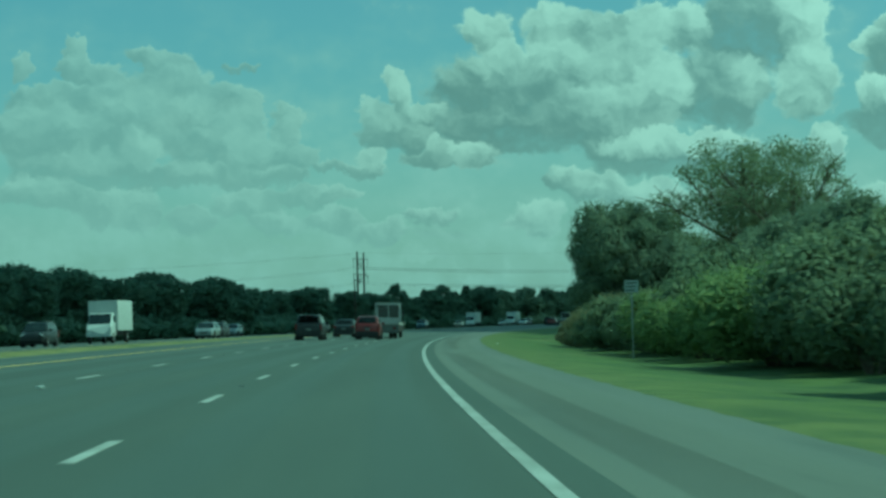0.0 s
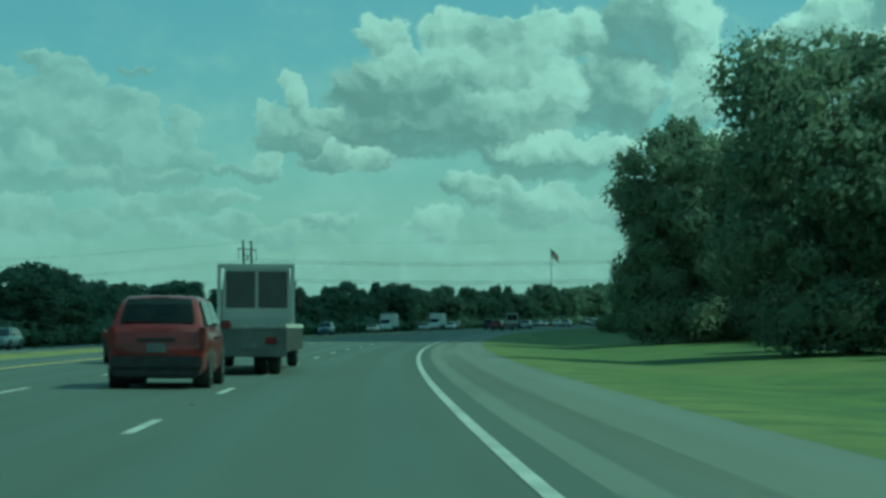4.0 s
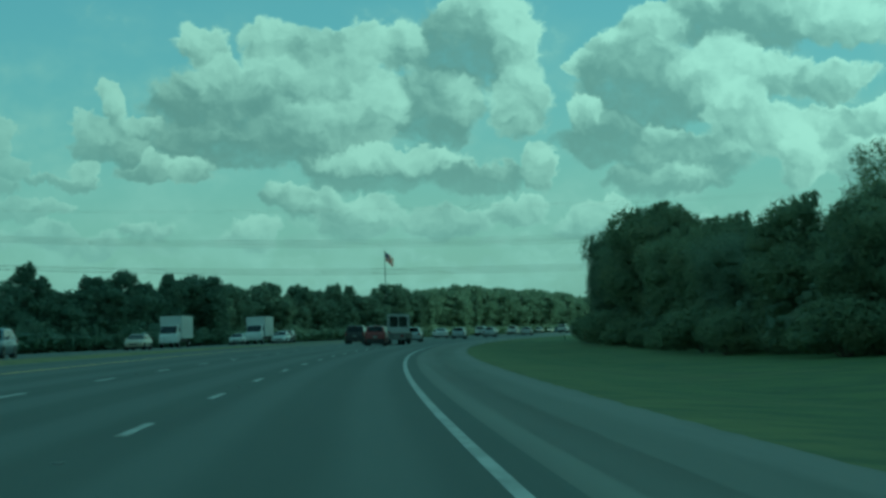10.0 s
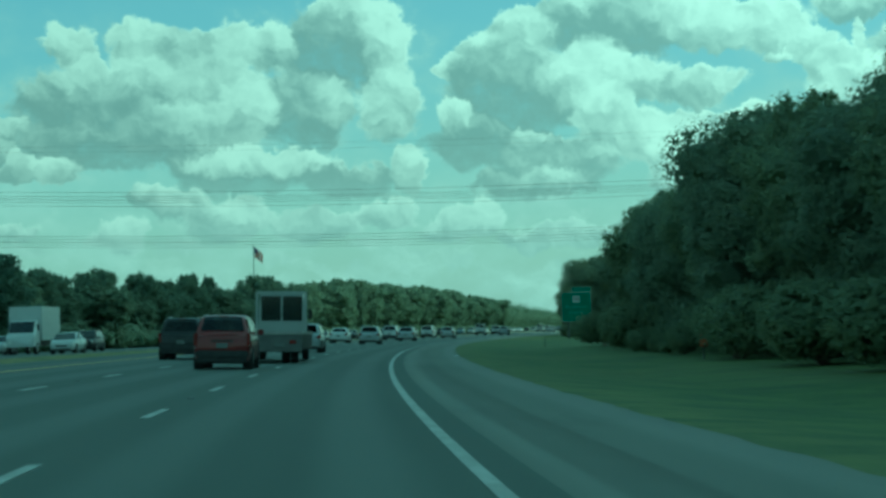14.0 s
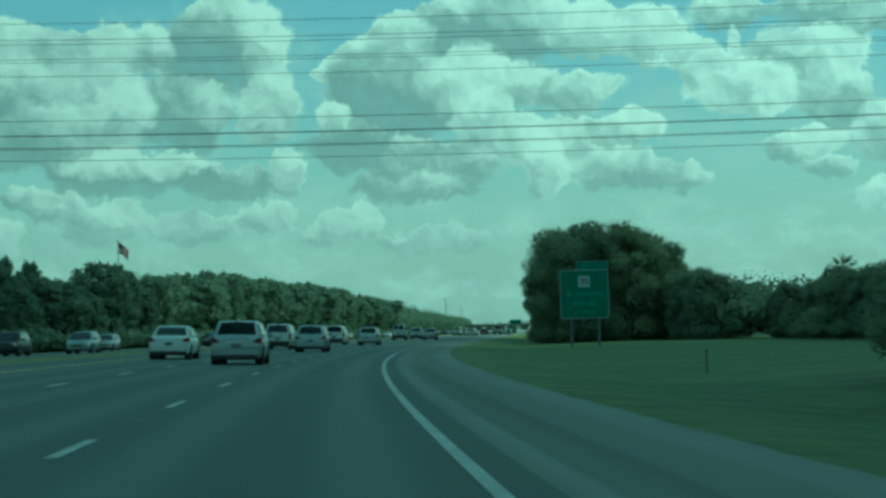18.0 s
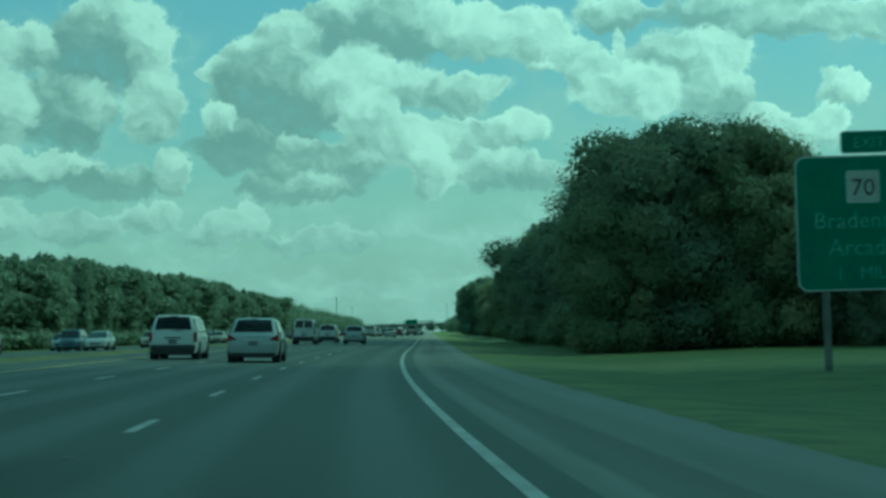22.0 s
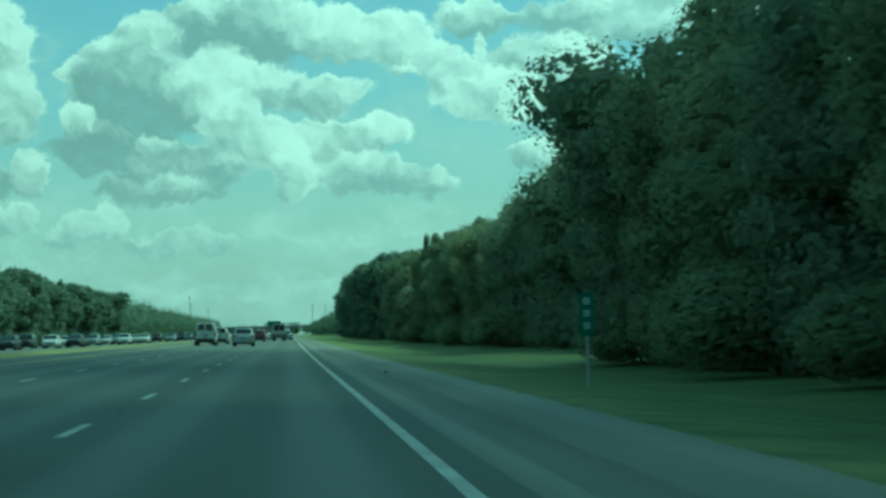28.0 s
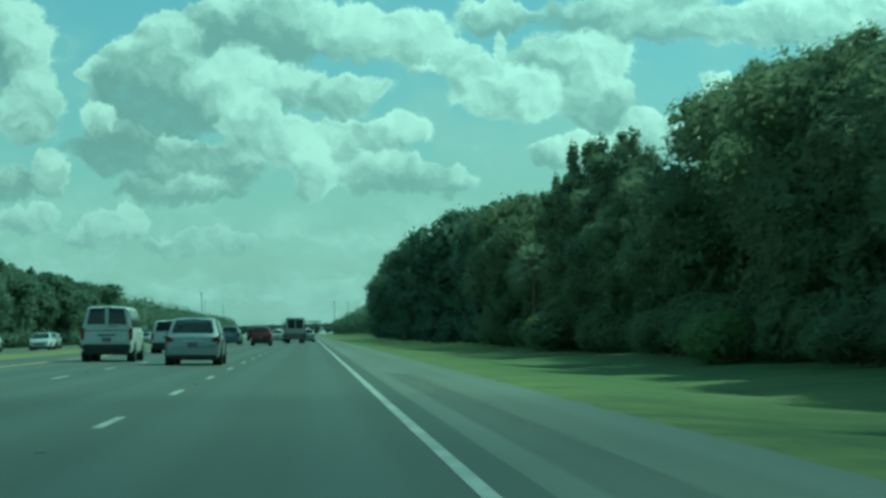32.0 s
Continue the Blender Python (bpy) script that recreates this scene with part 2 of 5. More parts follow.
    for size, shift, much in ((0.7, 0.6, 0.4), (1.7, 0.28, 0.3), (3.9, 0.12, 0.12)):
        relief = k.math("ADD", relief, k.math("MULTIPLY", k.math("SUBTRACT", heads(size, shift), heads(size, 0.0)), much))
    rim = k.math("MULTIPLY", k.ramp(cover, 1.0, 0.5), k.math("MULTIPLY", k.ramp(shine, 0.3, 0.8), 0.35))                  # thin rims let the sun through
    cover = k.math("ADD", cover, k.math("ADD", k.math("MULTIPLY", k.math("SUBTRACT", fine, 0.5), 0.95), k.math("MULTIPLY", k.math("SUBTRACT", soft, 0.5), 0.9)))
    cover = k.math("MULTIPLY", cover, k.math("ADD", 0.62, k.math("MULTIPLY", k.ramp(shine, 0.0, 0.45), 0.38)))
    distant = k.ramp(k.math("MULTIPLY", el, -1.0), -5.5, -2.5)
    cover = k.math("ADD", k.math("MULTIPLY", k.ramp(cover, 0.1, 0.75), k.math("SUBTRACT", 1.0, distant)), k.math("MULTIPLY", k.ramp(cover, 0.05, 0.95), distant))
    cover = k.math("MAXIMUM", k.math("MAXIMUM", cover, rest), low)
    shine = k.math("ADD", k.math("ADD", shine, relief), k.math("ADD", k.math("ADD", rim, k.math("MULTIPLY", k.math("SUBTRACT", fine, 0.5), 0.3)), k.math("MULTIPLY", k.math("SUBTRACT", soft, 0.5), 0.5)))
    shine = k.ramp(shine, 0.06, 1.1)
    veil = k.math("MULTIPLY", k.ramp(k.math("ADD", soft, k.math("MULTIPLY", fine, 0.25)), 0.5, 0.85), k.ramp(k.math("MULTIPLY", el, -1.0), -11.0, -5.0))
    glow = k.vec("DOT_PRODUCT", way, (math.sin(_a) * math.cos(_e), math.cos(_a) * math.cos(_e), math.sin(_e))).outputs["Value"]
    lit = k.math("MULTIPLY", k.ramp(glow, -0.1, -0.6), 1.9)                  # heaps opposite the sun show their lit faces
    glow = k.math("ADD", k.math("ADD", 0.88, lit), k.math("MULTIPLY", k.ramp(glow, 0.0, 0.9), 0.85))
    cloud = k.mix(shine, (2.7, 3.05, 3.15), (7.1, 7.05, 6.8))
    cloud = k.vec("SCALE", cloud)
    k.tree.links.new(glow, cloud.inputs["Scale"])
    cloud = cloud.outputs[0]
    cloud = k.mix(k.ramp(el, 11.0, 32.0), cloud, k.vec("MULTIPLY", cloud, (0.45, 0.61, 0.73)).outputs[0])     # overhead one sees their grey bases
    cloud = k.mix(k.math("MULTIPLY", k.ramp(k.math("MULTIPLY", el, -1.0), -6.0, -0.5), 0.55), cloud, (5.0, 5.4, 5.4))
    far = k.ramp(k.math("MULTIPLY", az, -1.0), -3.5, 1.0)                   # the bank over the far bend lies deep in the haze
    cloud = k.mix(k.math("MULTIPLY", far, 0.4), cloud, (4.3, 4.7, 4.75))
    cover = k.math("MULTIPLY", cover, k.math("SUBTRACT", 1.0, k.math("MULTIPLY", far, 0.18)))
    haze = k.math("MULTIPLY", k.ramp(k.math("MULTIPLY", el, -1.0), -9.0, 0.5), 0.55)
    clear = k.mix(k.math("ADD", haze, 0.1), sky, (4.5, 4.95, 5.0))
    clear = k.mix(k.math("MULTIPLY", veil, 0.6), clear, (5.0, 5.3, 5.3))
    out = k.mix(k.math("MULTIPLY", cover, 0.93), clear, cloud)
    bg = k.add("Background", {"Color": out, "Strength": 0.13})
    k.tree.links.new(bg.outputs[0], k.add("OutputWorld").inputs[0])


make_sky()
sun_data = bpy.data.lights.new("sun", "SUN")
sun_data.energy, sun_data.angle, sun_data.color = 4.9, radians(0.6), (1.0, 0.93, 0.8)
sun = new("sun", sun_data)
sun.matrix_world = look((0, 0, 80), Vector((0, 0, 80)) - Vector((math.sin(_a) * math.cos(_e), math.cos(_a) * math.cos(_e), math.sin(_e))))


# ---------------------------------------------------------------- materials
def material(name):
    m = bpy.data.materials.new(name)
    m.use_nodes = True
    k = Nodes(m.node_tree)
    return m, k


def finish(k, color, rough=0.6, metal=0.0, bump=None, strength=0.3, depth=0.02, **more):
    b = k.add("BsdfPrincipled", {"Base Color": color if isinstance(color, bpy.types.NodeSocket) else (*color, 1),
                                 "Roughness": rough, "Metallic": metal, **more})
    if bump is not None:
        n = k.add("Bump", {"Height": bump, "Strength": strength, "Distance": depth})
        k.tree.links.new(n.outputs[0], b.inputs["Normal"])
    k.tree.links.new(b.outputs[0], k.add("OutputMaterial").inputs[0])


def spotted(name, a, b, scale=1.0, rough=0.7, metal=0.0, fine=12.0, bump=0.2, depth=0.01, **more):
    """A surface that varies between two colours at two scales."""
    m, k = material(name)
    v = k.add("TexCoord").outputs["Object"]
    big, small = k.noise(v, scale, 5.0), k.noise(v, scale * fine, 3.0)
    f = k.math("ADD", k.math("MULTIPLY", big, 0.6), k.math("MULTIPLY", small, 0.4))
    finish(k, k.mix(k.ramp(f, 0.35, 0.65), a, b), rough, metal, small, bump, depth, **more)
    return m


def paint(name, color, metal=0.0, rough=0.35, coat=0.5):
    m, k = material(name)
    v = k.add("TexCoord").outputs["Object"]
    dirt = k.ramp(k.noise(v, 2.5, 5.0), 0.45, 0.8)
    finish(k, k.mix(k.math("MULTIPLY", dirt, 0.35), color, tuple(0.6 * c + 0.05 for c in color)),
           k.math("ADD", k.math("MULTIPLY", dirt, 0.2), rough), metal, **{"Coat Weight": coat, "Coat Roughness": 0.1})
    return m


def road_coords(k):
    """u runs along the road, v across, in metres."""
    return k.add("UVMap").outputs[0]


def asphalt(name, base, light, streaks, stains=0.0):
    m, k = material(name)
    uv = road_coords(k)
    xyz = k.add("SeparateXYZ", {0: uv})
    grain = k.noise(uv, 45.0, 3.0, 0.7)
    blotch = k.noise(k.vec("MULTIPLY", uv, (0.05, 0.6, 0)).outputs[0], 1.0, 5.0)
    # polished wheel tracks, two to a lane
    lane = k.math("PINGPONG", k.math("SUBTRACT", xyz.outputs[1], EDGE - LANE / 2), LANE / 4)
    track = k.ramp(lane, 0.3, 0.75)
    seam = k.noise(k.vec("MULTIPLY", uv, (0.012, 2.2, 0)).outputs[0], 1.0, 3.0)
    f = k.math("ADD", k.math("MULTIPLY", blotch, 0.55), k.math("MULTIPLY", grain, 0.3))
    f = k.math("ADD", f, k.math("MULTIPLY", k.math("SUBTRACT", seam, 0.5), 0.16))
    f = k.math("ADD", f, k.math("MULTIPLY", k.math("SUBTRACT", track, 0.5), streaks))
    spill = k.ramp(k.noise(k.vec("MULTIPLY", uv, (0.09, 0.75, 0)).outputs[0], 1.0, 4.0, 0.6), 0.56, 0.7)
    f = k.math("SUBTRACT", f, k.math("MULTIPLY", spill, stains))
    finish(k, k.mix(k.ramp(f, 0.15, 0.75), base, light), k.math("SUBTRACT", 0.78, k.math("MULTIPLY", track, 0.12)), 0.0, grain, 0.35, 0.01)
    return m


def grass_material():
    m, k = material("grass")
    v = k.add("TexCoord").outputs["Object"]
    wide, mid, fine = k.noise(v, 0.035, 4.0), k.noise(v, 0.6, 4.0), k.noise(v, 14.0, 3.0, 0.7)
    green = k.mix(k.ramp(k.math("ADD", k.math("MULTIPLY", mid, 0.6), k.math("MULTIPLY", fine, 0.4)), 0.35, 0.65), (0.042, 0.064, 0.013), (0.105, 0.135, 0.025))
    dry = k.mix(k.ramp(fine, 0.3, 0.7), (0.15, 0.14, 0.045), (0.24, 0.215, 0.075))
    across = k.add("SeparateXYZ", {0: road_coords(k)}).outputs[1]
    median = k.math("MULTIPLY", k.ramp(across, -20.5, -18.5), k.ramp(k.math("MULTIPLY", across, -1.0), 11.5, 13.0))
    verge = k.math("MULTIPLY", k.ramp(across, 4.0, 4.2), k.ramp(k.math("MULTIPLY", across, -1.0), -7.5, -4.5))
    worn = k.math("ADD", k.math("MULTIPLY", median, 0.8), k.math("MULTIPLY", verge, 0.25))
    worn = k.math("MULTIPLY", worn, k.math("ADD", 0.35, k.ramp(mid, 0.35, 0.65)), clamp=True)
    finish(k, k.mix(k.math("MAXIMUM", worn, k.math("MULTIPLY", k.ramp(wide, 0.5, 0.68), 0.3)), green, dry), 0.85, 0.0, fine, 0.35, 0.04)
    return m


def leaf_material(name, dark, light, tip):
    m, k = material(name)
    isle = k.add("NewGeometry").outputs["Random Per Island"]
    v = k.add("TexCoord").outputs["Object"]
    who = k.add("ObjectInfo").outputs["Random"]
    clump = k.noise(v, 0.45, 3.0)
    c = k.mix(k.ramp(k.math("ADD", k.math("MULTIPLY", isle, 0.5), k.math("MULTIPLY", clump, 0.5)), 0.25, 0.75), dark, light)
    c = k.mix(k.math("MULTIPLY", k.ramp(clump, 0.52, 0.75), k.math("MULTIPLY", who, 0.7)), c, tip)
    b = k.add("BsdfPrincipled", {"Base Color": k.vec("MULTIPLY", c, (2.3, 2.3, 2.3)).outputs[0], "Roughness": 0.7, "Specular IOR Level": 0.3})
    n = k.add("Bump", {"Height": k.noise(v, 7.0, 4.0, 0.7), "Strength": 0.5, "Distance": 0.05})
    k.tree.links.new(n.outputs[0], b.inputs["Normal"])
    t = k.add("BsdfTranslucent", {"Color": k.mix(0.75, c, tuple(2.0 * x for x in light))})
    mixed = k.add("MixShader", {0: 0.5, 1: b.outputs[0], 2: t.outputs[0]})
    k.tree.links.new(mixed.outputs[0], k.add("OutputMaterial").inputs[0])
    return m


M_ROAD = asphalt("asphalt", (0.055, 0.065, 0.055), (0.082, 0.095, 0.08), 0.03)
M_SHOULDER = asphalt("worn shoulder asphalt", (0.104, 0.109, 0.092), (0.152, 0.156, 0.13), 0.02, 0.22)
M_GROOVE = spotted("dusty groove", (0.104, 0.109, 0.092), (0.134, 0.138, 0.116), 1.0, 0.7)
M_GRASS = grass_material()
M_WHITE = spotted("white road paint", (0.24, 0.24, 0.22), (0.43, 0.43, 0.41), 0.8, 0.6, fine=20)
M_YELLOW = spotted("yellow road paint", (0.5, 0.36, 0.1), (0.68, 0.5, 0.16), 0.8, 0.6, fine=20)
M_LEAF = [leaf_material("oak leaves", (0.09, 0.106, 0.078), (0.12, 0.136, 0.092), (0.138, 0.136, 0.082)),
          leaf_material("pepper tree leaves", (0.095, 0.112, 0.074), (0.128, 0.142, 0.084), (0.16, 0.144, 0.078)),
          leaf_material("dry leaves", (0.105, 0.102, 0.06), (0.15, 0.142, 0.08), (0.175, 0.145, 0.08)),
          leaf_material("bright shrub leaves", (0.1, 0.125, 0.055), (0.15, 0.172, 0.075), (0.185, 0.175, 0.08))]
M_FARLEAF = leaf_material("slash pine and oak foliage", (0.06, 0.08, 0.06), (0.085, 0.105, 0.075), (0.095, 0.105, 0.075))
M_BARK = spotted("bark", (0.09, 0.07, 0.05), (0.2, 0.17, 0.13), 2.0, 0.9, bump=0.6, depth=0.03)
M_WOOD = spotted("weathered pole wood", (0.06, 0.05, 0.042), (0.12, 0.10, 0.085), 1.5, 0.85)
M_STEEL = spotted("galvanised steel", (0.30, 0.31, 0.32), (0.45, 0.46, 0.46), 3.0, 0.5, 0.7)
M_DARKSTEEL = spotted("dark steel", (0.03, 0.03, 0.03), (0.07, 0.065, 0.06), 3.0, 0.6, 0.3)
M_SIGN = spotted("green sign sheeting", (0.0, 0.10, 0.055), (0.0, 0.14, 0.075), 0.7, 0.4, bump=0.02)
M_SIGNWHITE = spotted("white sign sheeting", (0.6, 0.62, 0.6), (0.75, 0.76, 0.74), 1.0, 0.4, bump=0.02)
# white sheeting with the exit sign's shade put into its colour
M_DULLWHITE = spotted("dimmed white sign sheeting", (0.27, 0.29, 0.28), (0.4, 0.42, 0.4), 1.0, 0.4, bump=0.02)
# white letters coloured dark grey-green, standing in for shade on the back-lit sign
M_LEGEND = spotted("shade-dimmed sign lettering", (0.1, 0.2, 0.15), (0.2, 0.31, 0.25), 3.0, 0.5, bump=0.02)
M_POST = spotted("weathered steel post", (0.1, 0.1, 0.095), (0.18, 0.18, 0.17), 2.0, 0.7, 0.3)
M_BLACK = spotted("black lettering", (0.015, 0.015, 0.015), (0.03, 0.03, 0.03), 4.0, 0.5)
M_RUBBER = spotted("tyre rubber", (0.015, 0.015, 0.015), (0.035, 0.034, 0.032), 4.0, 0.85)
M_TRIM = spotted("black plastic trim", (0.015, 0.016, 0.017), (0.04, 0.04, 0.04), 4.0, 0.6)
M_RIM = spotted("alloy", (0.45, 0.46, 0.47), (0.6, 0.6, 0.6), 5.0, 0.3, 0.9)
M_GLASS = spotted("dark tinted glass", (0.010, 0.014, 0.015), (0.02, 0.026, 0.027), 2.0, 0.06, bump=0.0, **{"Specular IOR Level": 0.6})
M_RED = spotted("red lamp lens", (0.09, 0.005, 0.005), (0.15, 0.009, 0.008), 6.0, 0.2, bump=0.02)
M_PLATE = spotted("faded plate", (0.12, 0.125, 0.12), (0.18, 0.185, 0.18), 4.0, 0.5, bump=0.02)
M_LAMP = spotted("clear lamp lens", (0.6, 0.6, 0.58), (0.8, 0.8, 0.78), 6.0, 0.15, bump=0.02)
M_OLDCONCRETE = spotted("weathered bridge concrete", (0.13, 0.13, 0.125), (0.22, 0.215, 0.2), 0.3, 0.85)
M_TAIL = spotted("grey worn tail board", (0.09, 0.09, 0.085), (0.16, 0.16, 0.15), 1.5, 0.6)
M_CONCRETE = spotted("concrete", (0.28, 0.27, 0.25), (0.42, 0.41, 0.38), 0.5, 0.85)


# ---------------------------------------------------------------- mesh helpers
def mesh_of(name, bm, mat):
    me = bpy.data.meshes.new(name)
    bm.to_mesh(me)
    bm.free()
    for m in (mat if isinstance(mat, (list, tuple)) else [mat]):
        me.materials.append(m)
    return me


def part(name, bm, mat, parent=None, label="", smooth=False):
    me = mesh_of(name, bm, mat) if isinstance(bm, bmesh.types.BMesh) else bm
    if smooth:
        me.shade_smooth()
        me.set_sharp_from_angle(angle=radians(34))
    ob = new(name, me)
    ob.parent = parent
    return tagged(ob, label)


def thing(name, label, category, group="", kind="", at=None):
    ob = new(name)
    ob.empty_display_size = 0.2
    if at is not None:
        ob.matrix_basis = at
    return tagged(ob, label, category, group, kind)


def box(bm, x0, x1, y0, y1, z0, z1, bevel=0.0):
    r = bmesh.ops.create_cube(bm, size=1, matrix=Matrix.Translation(((x0 + x1) / 2, (y0 + y1) / 2, (z0 + z1) / 2)) @
                              Matrix.Diagonal((x1 - x0, y1 - y0, z1 - z0, 1)))
    if bevel:
        edges = list({e for v in r["verts"] for e in v.link_edges})
        bmesh.ops.bevel(bm, geom=edges, offset=bevel, segments=2, affect="EDGES")
    return bm


def rod(bm, a, b, r0, r1, n=8):
    a, b = Vector(a), Vector(b)
    m = Matrix.Translation((a + b) / 2) @ (b - a).to_track_quat("Z", "Y").to_matrix().to_4x4()
    bmesh.ops.create_cone(bm, cap_ends=True, segments=n, radius1=r0, radius2=r1, depth=(b - a).length, matrix=m)
    return bm


def quads(name, verts, faces, mat, uvs=None):
    me = bpy.data.meshes.new(name)
    me.from_pydata(verts, [], faces)
    if uvs is not None:
        layer = me.uv_layers.new(name="along")
        idx = np.empty(len(me.loops), dtype=np.int32)
        me.loops.foreach_get("vertex_index", idx)
        layer.data.foreach_set("uv", np.asarray(uvs, dtype=np.float32)[idx].ravel())
    me.materials.append(mat)
    me.update()
    return me


def strip(name, lats, s0, s1, step, mat, up=0.0):
    """A ribbon along the road, through the given offsets."""
    n = max(2, int(round((s1 - s0) / step)) + 1)
    ss = np.linspace(s0, s1, n)
    verts, uvs = [], []
    for s in ss:
        for lat in lats:
            verts.append(on_road(s, lat, up))
            uvs.append((s, lat))
    w = len(lats)
    faces = [(i * w + j, i * w + j + 1, (i + 1) * w + j + 1, (i + 1) * w + j) for i in range(n - 1) for j in range(w - 1)]
    return quads(name, verts, faces, mat, uvs)


# ---------------------------------------------------------------- ground, carriageways and markings
def make_ground():
    lats = [-260, -160, -100, -70, -55, -45, -40, -36.6, -36.5, -19, -18.9, -17.5, -16.5, -15.2, -14, -12.5, -12.4,
            4.25, 4.35, 5.2, 6.5, 8, 9.5, 11, 13, 16, 20, 30, 45, 70, 120, 200, 300]
    n = int((S1 - S0) / 8) + 1
    ss = np.linspace(S0, S1, n)
    verts, uvs = [], []
    for s in ss:
        for lat in lats:
            uvs.append((s, lat))
            inside = -36.55 < lat < -18.95 or -12.45 < lat < 4.3
            bumpy = 0.0 if inside or abs(lat) > 100 else 0.05 * noise.noise((s * 0.06, lat * 0.15, 3))
            if lat in (-18.9, -12.5, 4.35, -36.6):
                bumpy *= 0.2
            verts.append(on_road(s, lat, (-0.12 if inside else 0.0) + bumpy))
    w = len(lats)
    faces = [(i * w + j, i * w + j + 1, (i + 1) * w + j + 1, (i + 1) * w + j) for i in range(n - 1) for j in range(w - 1)]
    base = len(verts)
    for i, j in ((-1, -1), (1, -1), (1, 1), (-1, 1)):
        verts.append(Vector((i * 4600, 1000 + j * 4600, -1.4)))
    faces.append((base, base + 1, base + 2, base + 3))
    tagged(new("ground", quads("ground", verts, faces, M_GRASS, uvs + [(0, 99)] * 4)), "mown roadside grass, green with dry patches", "grass", kind="structure")


make_ground()
road = tagged(new("road", strip("road", [-12.4, -9.71, -6.05, -2.39, EDGE + 0.45], S0, S1, 6, M_ROAD, 0.0)), "dark grey three-lane asphalt carriageway", "road", kind="structure")


def ragged_shoulder():
    verts, uvs, faces = [], [], []
    ss = np.concatenate([np.arange(S0, 0, 6.0), np.arange(0, 960, 0.8), np.arange(960, S1 + 1, 6.0)])
    for s in ss:
        rim = 4.36 + 0.10 * noise.noise((s * 0.5, 1, 0)) + 0.09 * noise.noise((s * 1.7, 7, 0))
        for lat, up in ((EDGE + 0.45, 0.0), (2.6, 0.0), (4.1, 0.0), (rim, 0.012), (rim + 0.02, -0.12)):
            verts.append(on_road(s, lat, up))
            uvs.append((s, lat))
    for i in range(len(ss) - 1):
        faces += [(i * 5 + j, i * 5 + j + 1, i * 5 + j + 6, i * 5 + j + 5) for j in range(4)]
    return quads("shoulder", verts, faces, M_SHOULDER, uvs)


shoulder = tagged(new("shoulder", ragged_shoulder()), "paler worn asphalt shoulder beside the grass", "shoulder", kind="structure")
far_road = tagged(new("far_road", strip("far_road", [-36.5, -33, -29, -25, -21, -19], S0, S1, 8, M_ROAD, 0.0)), "opposite asphalt carriageway beyond the grass median", "road", kind="structure")
for owner, name, lat, half, mat in ((road, "edge_line", EDGE, 0.07, M_WHITE), (road, "edge_line", -9.71, 0.08, M_YELLOW),
                                    (far_road, "edge_line", -21.0, 0.08, M_YELLOW), (far_road, "edge_line", -32.4, 0.08, M_WHITE)):
    part(name, strip(name, [lat - half, lat + half], S0, S1, 6, mat, 0.005), None, owner)


# ---------------------------------------------------------------- trees
_b0 = bmesh.new()
bmesh.ops.create_icosphere(_b0, subdivisions=2, radius=1.0)
CLUMP = np.array([tuple(p.co) for p in _b0.verts])
CLUMP_FACES = np.array([[p.index for p in q.verts] for q in _b0.faces])
_b0.free()


